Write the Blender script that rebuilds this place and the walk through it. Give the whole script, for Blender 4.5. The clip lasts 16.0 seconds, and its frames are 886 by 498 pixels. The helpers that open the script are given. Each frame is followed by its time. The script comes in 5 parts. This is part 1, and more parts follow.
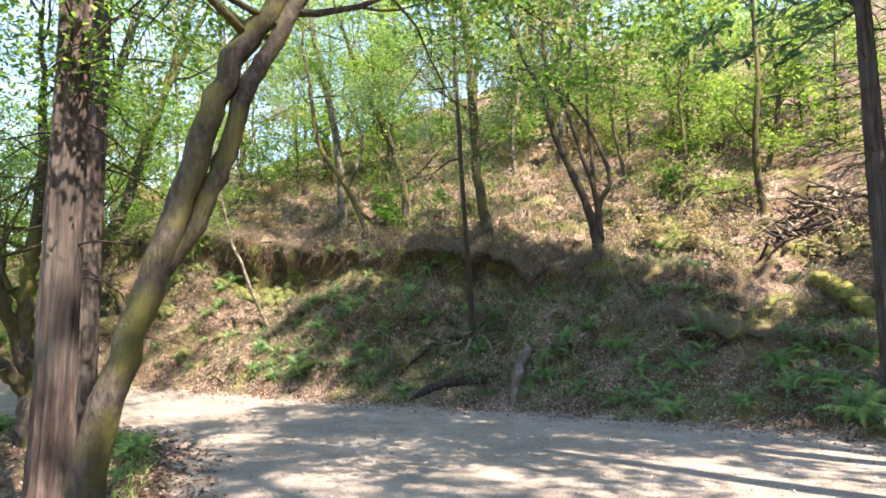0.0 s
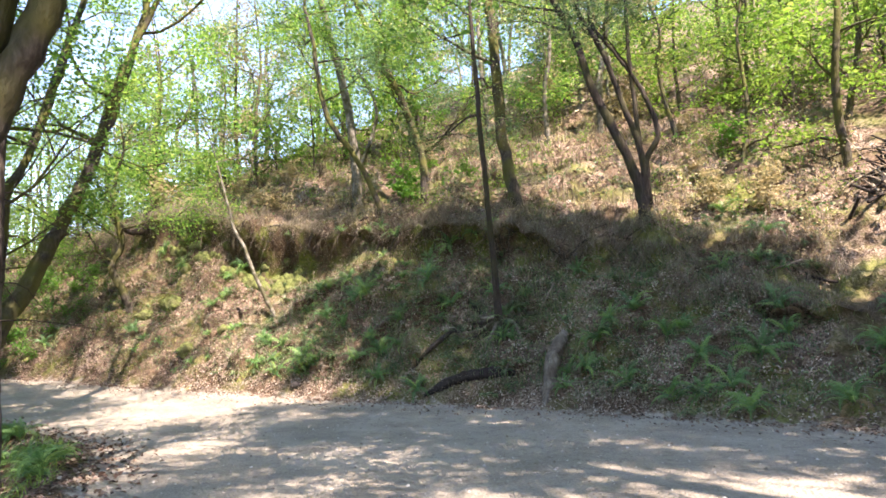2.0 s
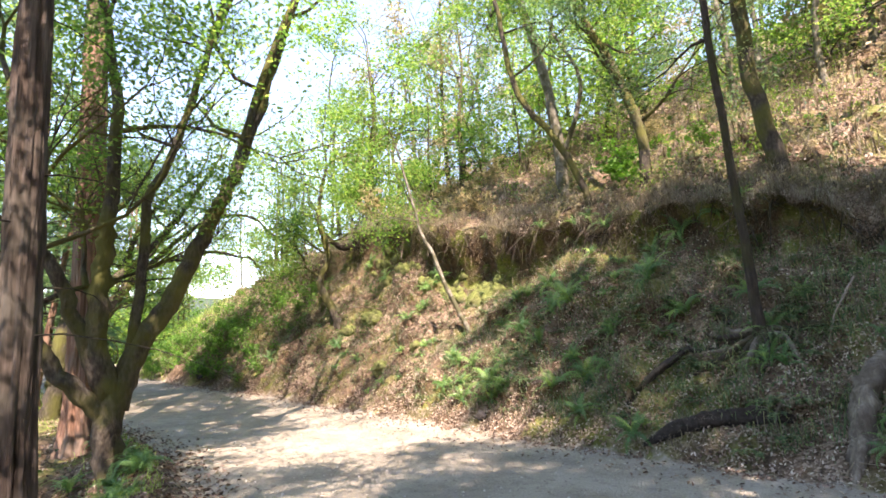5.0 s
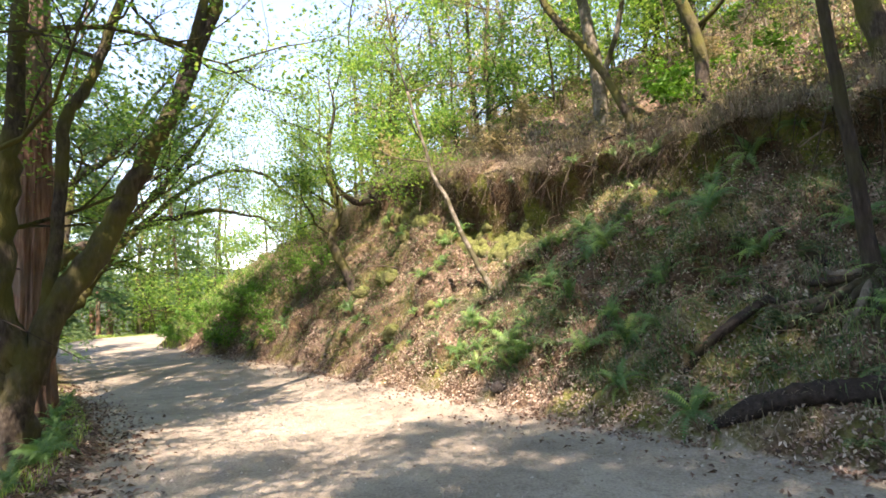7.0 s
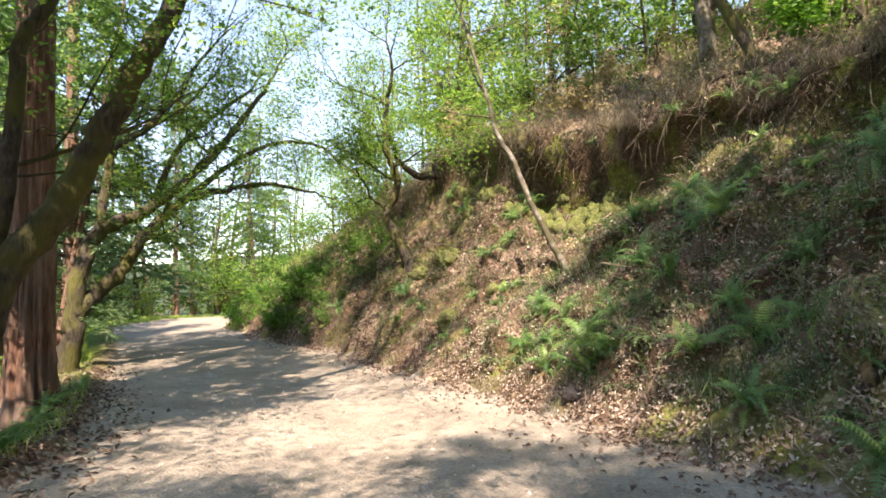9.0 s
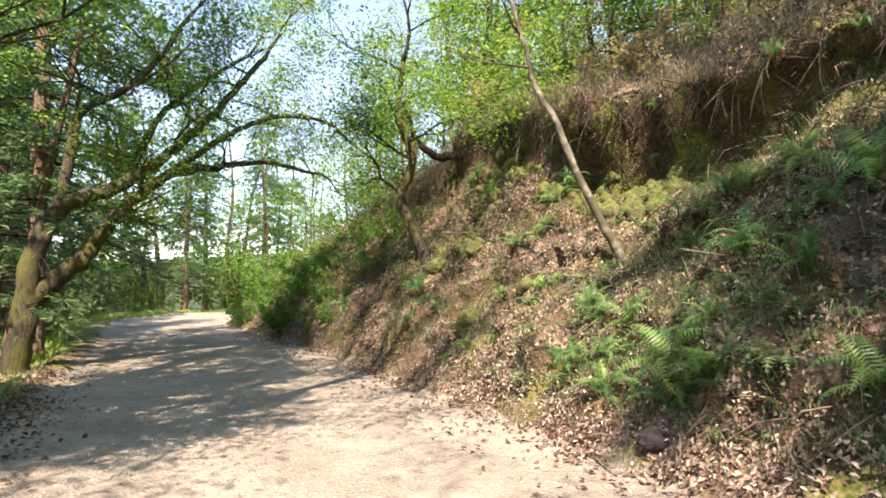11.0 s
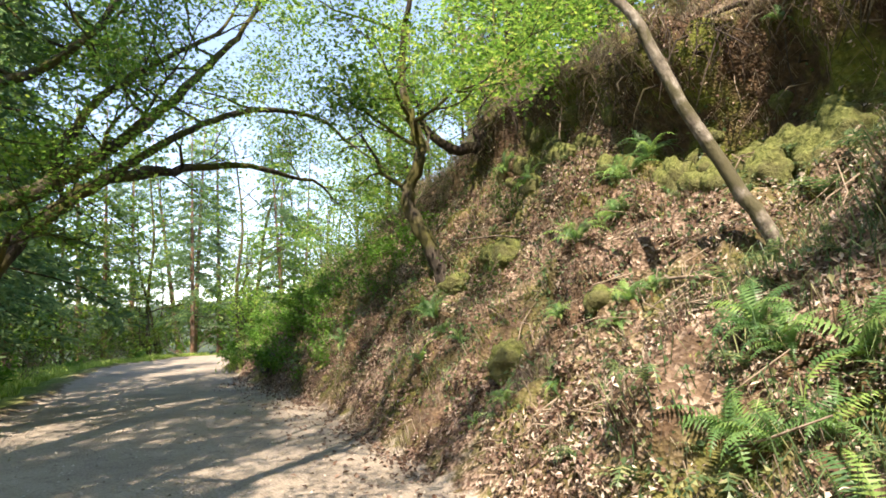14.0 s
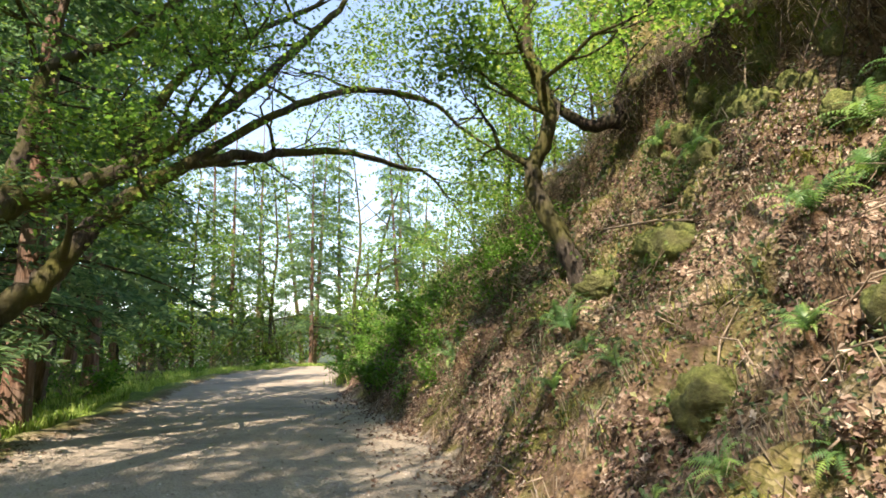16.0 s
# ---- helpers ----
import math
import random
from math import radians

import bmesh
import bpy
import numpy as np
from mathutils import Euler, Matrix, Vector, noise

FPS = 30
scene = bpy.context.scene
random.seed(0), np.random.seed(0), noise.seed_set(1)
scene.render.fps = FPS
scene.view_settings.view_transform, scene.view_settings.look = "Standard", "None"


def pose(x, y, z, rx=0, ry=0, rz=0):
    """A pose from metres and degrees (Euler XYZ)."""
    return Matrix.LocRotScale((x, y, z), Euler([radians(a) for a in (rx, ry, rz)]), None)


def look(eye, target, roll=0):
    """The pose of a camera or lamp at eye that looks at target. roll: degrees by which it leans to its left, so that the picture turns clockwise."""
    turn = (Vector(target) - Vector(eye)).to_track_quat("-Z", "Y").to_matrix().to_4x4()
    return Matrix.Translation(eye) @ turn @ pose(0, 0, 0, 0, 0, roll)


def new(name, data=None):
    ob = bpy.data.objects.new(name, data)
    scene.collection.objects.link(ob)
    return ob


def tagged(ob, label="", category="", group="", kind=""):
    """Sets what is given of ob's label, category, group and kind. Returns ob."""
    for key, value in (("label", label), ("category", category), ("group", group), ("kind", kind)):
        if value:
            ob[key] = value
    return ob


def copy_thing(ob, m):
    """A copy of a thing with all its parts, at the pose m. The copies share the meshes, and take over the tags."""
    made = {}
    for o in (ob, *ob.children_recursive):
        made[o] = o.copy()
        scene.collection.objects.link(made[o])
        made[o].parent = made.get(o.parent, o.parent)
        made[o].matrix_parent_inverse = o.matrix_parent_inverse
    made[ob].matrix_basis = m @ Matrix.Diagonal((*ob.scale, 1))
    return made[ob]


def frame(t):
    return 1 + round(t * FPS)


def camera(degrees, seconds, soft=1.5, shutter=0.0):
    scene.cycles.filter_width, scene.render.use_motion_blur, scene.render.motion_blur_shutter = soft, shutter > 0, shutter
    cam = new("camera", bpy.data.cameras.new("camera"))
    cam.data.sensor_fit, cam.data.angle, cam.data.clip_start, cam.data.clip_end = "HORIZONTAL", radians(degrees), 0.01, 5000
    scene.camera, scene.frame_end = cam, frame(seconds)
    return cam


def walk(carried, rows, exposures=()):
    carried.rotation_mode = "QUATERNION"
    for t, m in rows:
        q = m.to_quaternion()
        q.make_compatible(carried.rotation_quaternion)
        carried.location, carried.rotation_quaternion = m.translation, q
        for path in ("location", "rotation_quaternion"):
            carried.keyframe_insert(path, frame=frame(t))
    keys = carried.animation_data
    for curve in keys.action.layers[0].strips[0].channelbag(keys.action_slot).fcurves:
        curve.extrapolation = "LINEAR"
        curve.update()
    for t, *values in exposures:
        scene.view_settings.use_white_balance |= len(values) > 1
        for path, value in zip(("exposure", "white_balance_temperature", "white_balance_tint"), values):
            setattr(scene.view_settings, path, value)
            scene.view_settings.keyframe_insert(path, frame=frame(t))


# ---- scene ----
cam = camera(73.6, 16.0, soft=1.7)
METRES, EYE, TILT, LEAN, TURN = 22.0, 2.75, 6.0, 0.7, 0.0
ROWS = [
    (0.0, 0.0, 0.0, 0.0, 0.0, 0.0, -0.0),
    (0.5, -0.0001, 0.0277, -0.0135, -4.81, 0.41, -1.63),
    (1.0, 0.0213, 0.0596, -0.0158, 1.73, -1.94, 0.97),
    (1.5, 0.0113, 0.0871, -0.0267, -0.52, 0.59, 1.99),
    (2.0, 0.0314, 0.1203, -0.0285, 4.29, -0.5, 1.84),
    (2.5, 0.0335, 0.1484, -0.0339, 4.44, -1.37, 2.53),
    (3.0, 0.0482, 0.1828, -0.0367, 8.09, -3.59, 3.21),
    (3.5, 0.049, 0.2127, -0.0427, 11.71, 1.1, 2.59),
    (4.0, 0.0476, 0.2425, -0.0469, 18.51, 1.34, 4.44),
    (6.5, 0.0249, 0.3875, -0.0721, 31.85, 3.42, 3.27),
    (7.0, 0.0154, 0.4184, -0.0801, 32.04, -0.22, 6.03),
    (7.5, 0.0043, 0.4399, -0.0831, 41.58, -4.29, 4.94),
    (8.0, -0.0076, 0.4685, -0.0888, 32.58, -1.22, 5.2),
    (8.5, -0.0213, 0.4939, -0.0926, 40.49, -0.58, 3.0),
    (9.0, -0.0331, 0.5187, -0.0981, 39.71, -0.54, 5.52),
    (11.5, -0.1328, 0.6333, -0.1176, 42.21, -0.15, 4.46),
    (12.0, -0.1527, 0.6557, -0.1222, 41.77, 0.19, 6.18),
    (12.5, -0.174, 0.6777, -0.1225, 40.69, 1.21, 7.02),
    (13.0, -0.1933, 0.7001, -0.1266, 39.98, 2.23, 10.0),
    (13.5, -0.2122, 0.7216, -0.1289, 45.5, 3.76, 6.51),
    (14.0, -0.2308, 0.7452, -0.1325, 44.23, 3.18, 6.64),
    (14.5, -0.2505, 0.7666, -0.1348, 47.82, 3.15, 4.57),
    (15.0, -0.2703, 0.7839, -0.1381, 48.99, 4.96, 5.54),
    (15.5, -0.2949, 0.8047, -0.1384, 50.24, 5.96, 5.31),
    (16.0, -0.3196, 0.8187, -0.1421, 55.68, 6.01, 5.48),
]
walk(cam, [(t, pose(0, 0, EYE, TILT, LEAN, TURN) @ pose(METRES * x, METRES * y, METRES * z, 90 + pitch, roll, yaw)) for t, x, y, z, yaw, pitch, roll in ROWS], [(0, 2.84, 6950, 24), (4, 2.96, 7100, 25), (7.5, 2.62, 7550, 25), (9, 2.48, 7450, 24), (12.5, 2.36, 7350, 22), (16, 2.25, 7550, 18)])

# ---- world, sun, exposure ----
SUN = Vector((0.42, -0.50, 0.88)).normalized()
world = bpy.data.worlds.new("sky")
scene.world = world
world.use_nodes = True
wn = world.node_tree.nodes
sky = wn.new("ShaderNodeTexSky")
sky.sky_type, sky.sun_disc = "NISHITA", False
sky.sun_elevation, sky.sun_rotation = math.asin(SUN.z), math.atan2(SUN.x, SUN.y)
sky.air_density, sky.dust_density = 1.0, 0.1
world.node_tree.links.new(sky.outputs[0], wn["Background"].inputs[0])
wn["Background"].inputs[1].default_value = 0.105
sun = new("sun", bpy.data.lights.new("sun", "SUN"))
sun.data.energy, sun.data.angle, sun.data.color = 3.1, radians(0.55), (1.0, 0.94, 0.84)
sun.matrix_world = look(SUN * 60, (0, 0, 0))


# ---- materials ----
def ramp(n, stops):
    r = n.new("ShaderNodeValToRGB")
    e = r.color_ramp.elements
    while len(e) < len(stops):
        e.new(0.5)
    for el, (p, c) in zip(e, stops):
        el.position, el.color = p, (*c, 1)
    return r


def surface(name, stops, scale=6.0, stretch=(1, 1, 1), rough=0.9, bump=0.4, detail=6, second=None, amount=0.5, coarse=0.7, edge=(0.45, 0.6), bump_scale=None):
    """A noisy surface: fine grain through a colour ramp, and a second colour in coarse patches."""
    m = bpy.data.materials.new(name)
    m.use_nodes = True
    n, l = m.node_tree.nodes, m.node_tree.links
    b = n["Principled BSDF"]
    b.inputs["Roughness"].default_value = rough
    b.inputs["Specular IOR Level"].default_value = 0.25
    tc = n.new("ShaderNodeTexCoord")
    mp = n.new("ShaderNodeMapping")
    mp.inputs["Scale"].default_value = stretch
    l.new(tc.outputs["Object"], mp.inputs[0])
    t = n.new("ShaderNodeTexNoise")
    t.inputs["Scale"].default_value, t.inputs["Detail"].default_value, t.inputs["Roughness"].default_value = scale, detail, 0.65
    l.new(mp.outputs[0], t.inputs["Vector"])
    r = ramp(n, stops)
    l.new(t.outputs[0], r.inputs[0])
    col = r.outputs[0]
    if second:
        c = n.new("ShaderNodeTexNoise")
        c.inputs["Scale"].default_value, c.inputs["Detail"].default_value = coarse, 5
        l.new(tc.outputs["Object"], c.inputs["Vector"])
        mask = ramp(n, [(edge[0], (0, 0, 0)), (edge[1], (amount, amount, amount))])
        l.new(c.outputs[0], mask.inputs[0])
        mx = n.new("ShaderNodeMix")
        mx.data_type = "RGBA"
        l.new(mask.outputs[0], mx.inputs["Factor"])
        l.new(col, mx.inputs["A"])
        mx.inputs["B"].default_value = (*second, 1)
        col = mx.outputs["Result"]
    l.new(col, b.inputs["Base Color"])
    bp = n.new("ShaderNodeBump")
    bp.inputs["Strength"].default_value, bp.inputs["Distance"].default_value = bump, 0.05
    l.new(t.outputs[0], bp.inputs["Height"])
    l.new(bp.outputs[0], b.inputs["Normal"])
    return m


def leafy(name, stops, through_light=0.5, rough=0.5, per_object=False):
    """Leaves: each one its own shade, with light passing through."""
    m = bpy.data.materials.new(name)
    m.use_nodes = True
    n, l = m.node_tree.nodes, m.node_tree.links
    b = n["Principled BSDF"]
    b.inputs["Roughness"].default_value = rough
    b.inputs["Specular IOR Level"].default_value = 0.3
    g = n.new("ShaderNodeNewGeometry")
    r = ramp(n, stops)
    if per_object:
        oi = n.new("ShaderNodeObjectInfo")
        l.new(oi.outputs["Random"], r.inputs[0])
    else:
        l.new(g.outputs["Random Per Island"], r.inputs[0])
    l.new(r.outputs[0], b.inputs["Base Color"])
    if through_light:
        t = n.new("ShaderNodeBsdfTranslucent")
        br = n.new("ShaderNodeHueSaturation")
        br.inputs["Saturation"].default_value, br.inputs["Value"].default_value = 1.1, 1.5
        l.new(r.outputs[0], br.inputs["Color"])
        l.new(br.outputs[0], t.inputs[0])
        mx = n.new("ShaderNodeMixShader")
        mx.inputs[0].default_value = through_light
        l.new(b.outputs[0], mx.inputs[1])
        l.new(t.outputs[0], mx.inputs[2])
        l.new(mx.outputs[0], n["Material Output"].inputs[0])
    return m


def land_material():
    """One material for the whole sheet of ground; the masks on the mesh say what lies where."""
    m = bpy.data.materials.new("land")
    m.use_nodes = True
    n, l = m.node_tree.nodes, m.node_tree.links
    b = n["Principled BSDF"]
    b.inputs["Roughness"].default_value = 0.95
    b.inputs["Specular IOR Level"].default_value = 0.15
    tc = n.new("ShaderNodeTexCoord")

    def noise_tex(scale, detail=6):
        t = n.new("ShaderNodeTexNoise")
        t.inputs["Scale"].default_value, t.inputs["Detail"].default_value, t.inputs["Roughness"].default_value = scale, detail, 0.62
        l.new(tc.outputs["Object"], t.inputs["Vector"])
        return t.outputs[0]

    def mix(f, a, c):
        x = n.new("ShaderNodeMix")
        x.data_type = "RGBA"
        l.new(f, x.inputs["Factor"])
        l.new(a, x.inputs["A"])
        l.new(c, x.inputs["B"])
        return x.outputs["Result"]

    def through_ramp(v, stops):
        r = ramp(n, stops)
        l.new(v, r.inputs[0])
        return r.outputs[0]

    def mask(name):
        a = n.new("ShaderNodeAttribute")
        a.attribute_name = name
        return a.outputs["Fac"]

    grit = noise_tex(30, 10)
    dirt = through_ramp(grit, [(0.28, (0.11, 0.094, 0.072)), (0.48, (0.265, 0.23, 0.182)), (0.72, (0.41, 0.365, 0.30))])
    packed = through_ramp(noise_tex(0.9), [(0.32, (0.165, 0.14, 0.11)), (0.5, (0.27, 0.233, 0.183)), (0.68, (0.37, 0.327, 0.263))])
    half = n.new("ShaderNodeValue")
    half.outputs[0].default_value = 0.55
    road = mix(half.outputs[0], dirt, packed)
    clods = through_ramp(noise_tex(5.5, 9), [(0.36, (0.5, 0.5, 0.5)), (0.46, (0, 0, 0))])
    dark = through_ramp(grit, [(0.3, (0.085, 0.07, 0.055)), (0.7, (0.24, 0.205, 0.165))])
    road = mix(clods, road, dark)
    vor = n.new("ShaderNodeTexVoronoi")
    vor.inputs["Scale"].default_value = 26
    l.new(tc.outputs["Object"], vor.inputs["Vector"])
    sep = n.new("ShaderNodeSeparateColor")
    l.new(vor.outputs["Color"], sep.inputs[0])
    litter = through_ramp(sep.outputs[0], [(0.0, (0.045, 0.03, 0.02)), (0.4, (0.145, 0.10, 0.07)), (0.75, (0.29, 0.21, 0.155)), (1.0, (0.44, 0.35, 0.27))])
    soil = through_ramp(noise_tex(7), [(0.3, (0.028, 0.018, 0.011)), (0.55, (0.085, 0.055, 0.032)), (0.75, (0.17, 0.115, 0.065))])
    moss = through_ramp(noise_tex(11), [(0.3, (0.045, 0.06, 0.012)), (0.55, (0.13, 0.15, 0.03)), (0.75, (0.25, 0.23, 0.06))])
    grass = through_ramp(noise_tex(9), [(0.3, (0.06, 0.10, 0.02)), (0.7, (0.17, 0.24, 0.06))])
    floor = mix(through_ramp(noise_tex(0.8), [(0.38, (0, 0, 0)), (0.56, (0.85, 0.85, 0.85))]), litter, soil)
    floor = mix(through_ramp(noise_tex(0.55), [(0.49, (0, 0, 0)), (0.62, (0.7, 0.7, 0.7))]), floor, moss)
    face = mix(through_ramp(noise_tex(1.1), [(0.46, (0, 0, 0)), (0.58, (1, 1, 1))]), soil, moss)
    floor = mix(mask("face"), floor, face)
    woods = through_ramp(noise_tex(0.35), [(0.3, (0.022, 0.035, 0.022)), (0.7, (0.075, 0.10, 0.06))])
    floor = mix(mask("grass"), floor, grass)
    floor = mix(mask("woods"), floor, woods)
    # the road's edge wanders
    add = n.new("ShaderNodeMath")
    add.operation = "MULTIPLY_ADD"
    l.new(noise_tex(3.0), add.inputs[0])
    add.inputs[1].default_value = 1.1
    l.new(mask("road"), add.inputs[2])
    col = mix(through_ramp(add.outputs[0], [(0.85, (0, 0, 0)), (1.1, (1, 1, 1))]), floor, road)
    l.new(col, b.inputs["Base Color"])
    bp = n.new("ShaderNodeBump")
    bp.inputs["Strength"].default_value, bp.inputs["Distance"].default_value = 0.6, 0.02
    l.new(grit, bp.inputs["Height"])
    bp2 = n.new("ShaderNodeBump")
    bp2.inputs["Strength"].default_value, bp2.inputs["Distance"].default_value = 0.5, 0.05
    l.new(vor.outputs["Distance"], bp2.inputs["Height"])
    l.new(bp.outputs[0], bp2.inputs["Normal"])
    l.new(bp2.outputs[0], b.inputs["Normal"])
    return m


LAND = land_material()
REDWOOD = surface("redwood_bark", [(0.3, (0.063, 0.0331, 0.0222)), (0.5, (0.18, 0.0994, 0.0673)), (0.7, (0.324, 0.207, 0.151))], 9, (1.6, 1.6, 0.16), 0.95, 1.0, second=(0.152, 0.129, 0.103), amount=0.6, coarse=1.2)
# Greyer redwood bark; part of its darkness stands in for shade on the trunks
GREYSHADEWOOD = surface("shaded_grey_redwood_bark", [(0.3, (0.022, 0.016, 0.013)), (0.5, (0.075, 0.055, 0.045)), (0.7, (0.17, 0.135, 0.115))], 9, (1.6, 1.6, 0.16), 0.95, 1.0, second=(0.09, 0.085, 0.07), amount=0.6, coarse=1.2)
DARKBARK = surface("dark_bark", [(0.3, (0.0173, 0.0127, 0.0104)), (0.55, (0.049, 0.0374, 0.03)), (0.75, (0.0922, 0.0749, 0.0634))], 12, (1.5, 1.5, 0.3), 0.95, 0.9, second=(0.0576, 0.0576, 0.0173), amount=0.5, coarse=1.5)
OAKBARK = surface("oak_bark", [(0.3, (0.0225, 0.018, 0.0135)), (0.52, (0.063, 0.0518, 0.0405)), (0.74, (0.131, 0.112, 0.09))], 14, (1.3, 1.3, 0.5), 0.95, 0.9, second=(0.095, 0.094, 0.022), amount=0.85, coarse=1.3, edge=(0.42, 0.58))
PALEBARK = surface("pale_bark", [(0.3, (0.07, 0.06, 0.045)), (0.55, (0.175, 0.155, 0.12)), (0.72, (0.34, 0.32, 0.27))], 9, (1.2, 1.2, 0.7), 0.9, 0.9, second=(0.07, 0.066, 0.03), amount=0.85, coarse=3.5, edge=(0.48, 0.56))
OLDWOOD = surface("weathered_wood", [(0.3, (0.08, 0.064, 0.048)), (0.55, (0.216, 0.176, 0.136)), (0.75, (0.336, 0.296, 0.24))], 11, (1.5, 1.5, 0.25), 0.95, 1.0, second=(0.072, 0.052, 0.036), amount=0.7, coarse=2.2)
ROTWOOD = surface("rotten_wood", [(0.3, (0.012, 0.009, 0.007)), (0.6, (0.045, 0.034, 0.028)), (0.8, (0.13, 0.105, 0.09))], 14, (1, 1, 1), 0.95, 1.0)
MOSSLOG = surface("mossy_log", [(0.3, (0.075, 0.075, 0.015)), (0.55, (0.165, 0.165, 0.0375)), (0.75, (0.27, 0.247, 0.09))], 9, (1, 1, 1), 0.95, 0.8)
MOSSROCK = surface("mossy_rock", [(0.3, (0.055, 0.065, 0.018)), (0.5, (0.13, 0.15, 0.042)), (0.72, (0.25, 0.27, 0.09))], 26, (1, 1, 1), 0.95, 1.0, second=(0.09, 0.075, 0.045), amount=0.5, coarse=2.2, edge=(0.47, 0.6))
STONE = surface("dark_stone", [(0.3, (0.02, 0.018, 0.016)), (0.7, (0.07, 0.06, 0.055))], 9, (1, 1, 1), 0.9, 0.8)
RUBBER = surface("old_rubber", [(0.3, (0.012, 0.012, 0.012)), (0.7, (0.04, 0.04, 0.04))], 20, (1, 1, 1), 0.6, 0.2)
TWIG = surface("dry_twig", [(0.3, (0.10, 0.075, 0.05)), (0.7, (0.34, 0.27, 0.20))], 8, (1, 1, 1), 0.9, 0.3)
OAKLEAF = leafy("oak_leaf", [(0, (0.06, 0.125, 0.032)), (0.45, (0.112, 0.21, 0.046)), (0.8, (0.19, 0.295, 0.068)), (1, (0.31, 0.38, 0.10))], 0.66)
BAYLEAF = leafy("bay_leaf", [(0, (0.063, 0.105, 0.042)), (0.5, (0.14, 0.195, 0.075)), (0.85, (0.27, 0.31, 0.13)), (1, (0.48, 0.42, 0.2))], 0.55)
IVY = leafy("ivy_leaf", [(0, (0.025, 0.05, 0.015)), (0.5, (0.05, 0.10, 0.022)), (0.85, (0.09, 0.16, 0.03)), (1, (0.17, 0.21, 0.07))], 0.35)
CLOVER = leafy("clover_leaf", [(0, (0.045, 0.12, 0.02)), (0.5, (0.09, 0.21, 0.032)), (1, (0.17, 0.32, 0.06))], 0.4)
BRIGHTLEAF = leafy("maple_leaf", [(0, (0.08, 0.15, 0.03)), (0.5, (0.145, 0.24, 0.045)), (1, (0.24, 0.31, 0.08))], 0.55)
GREYLEAF = leafy("dry_bush_leaf", [(0, (0.156, 0.143, 0.0741)), (0.5, (0.296, 0.26, 0.136)), (1, (0.515, 0.403, 0.235))], 0.35)
# Needle green is tinted bluer for distant haze, on near trees too.
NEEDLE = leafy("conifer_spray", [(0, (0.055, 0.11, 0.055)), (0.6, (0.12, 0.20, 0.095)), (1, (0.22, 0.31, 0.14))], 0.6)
FERNLEAF = leafy("fern_leaf", [(0, (0.069, 0.15, 0.0548)), (0.6, (0.124, 0.236, 0.078)), (1, (0.236, 0.355, 0.0938))], 0.4, 0.38, per_object=True)
DEADFERN = leafy("dead_fern", [(0, (0.07, 0.04, 0.02)), (0.6, (0.16, 0.095, 0.05)), (1, (0.24, 0.16, 0.08))], 0.25, per_object=True)
FERNFAR = leafy("fern_leaf_mixed", [(0, (0.045, 0.085, 0.04)), (0.6, (0.10, 0.165, 0.07)), (0.85, (0.2, 0.26, 0.11)), (1, (0.34, 0.33, 0.17))], 0.4, 0.38)
GRASS = leafy("grass_blade", [(0, (0.13, 0.21, 0.04)), (0.6, (0.25, 0.36, 0.08)), (1, (0.42, 0.47, 0.16))], 0.4)
MOSSLEAF = leafy("moss_sprig", [(0, (0.07, 0.085, 0.02)), (0.5, (0.145, 0.165, 0.04)), (1, (0.25, 0.255, 0.075))], 0.3)
STRAW = leafy("dry_grass", [(0, (0.085, 0.066, 0.048)), (0.5, (0.18, 0.145, 0.105)), (0.85, (0.29, 0.25, 0.185)), (1, (0.135, 0.15, 0.055))], 0.3)
PEBBLE = leafy("gravel", [(0, (0.16, 0.13, 0.10)), (0.6, (0.30, 0.26, 0.21)), (1, (0.48, 0.44, 0.38))], 0, 0.9)
DEADLEAF = leafy("fallen_leaf", [(0, (0.03, 0.019, 0.013)), (0.3, (0.10, 0.06, 0.042)), (0.65, (0.195, 0.125, 0.09)), (0.88, (0.30, 0.215, 0.16)), (1, (0.46, 0.39, 0.31))], 0.2)


# ---- building ----
def mesh_of(name, verts, faces, mat, smooth=True):
    me = bpy.data.meshes.new(name)
    me.from_pydata([tuple(v) for v in verts] if not isinstance(verts, np.ndarray) else verts.tolist(), [], faces if isinstance(faces, list) else faces.tolist())
    me.materials.append(mat)
    if smooth:
        me.polygons.foreach_set("use_smooth", [True] * len(me.polygons))
    me.update()
    return me


def thing(name, at, label, category, group="", kind=""):
    ob = new(name)
    ob.location = at
    return tagged(ob, label, category, group, kind)


def part(name, geo, mat, parent, label="", origin=None, smooth=True, kind=""):
    """One mesh under a thing; geo is (verts, faces) in the world's metres."""
    v = np.asarray(geo[0], float).reshape(-1, 3)
    o = np.array(parent.location if origin is None else origin)
    ob = new(name, mesh_of(name, v - o, geo[1], mat, smooth))
    ob.parent = parent
    return tagged(ob, label, kind=kind)


def spline(points, n):
    """Smooth points through a list of (x, y, z, r)."""
    p = np.asarray(points, float)
    t = np.arange(len(p))
    ts = np.linspace(0, len(p) - 1, n)
    out = np.empty((n, p.shape[1]))
    for k, s in enumerate(ts):
        i = min(int(s), len(p) - 2)
        u = s - i
        a, b = p[i], p[i + 1]
        ma = (p[i + 1] - p[i - 1]) / 2 if i > 0 else b - a
        mb = (p[i + 2] - p[i]) / 2 if i + 2 < len(p) else b - a
        out[k] = (2 * u ** 3 - 3 * u ** 2 + 1) * a + (u ** 3 - 2 * u ** 2 + u) * ma + (-2 * u ** 3 + 3 * u ** 2) * b + (u ** 3 - u ** 2) * mb
    out[:, 3] = np.maximum(out[:, 3], 0.002)
    return out


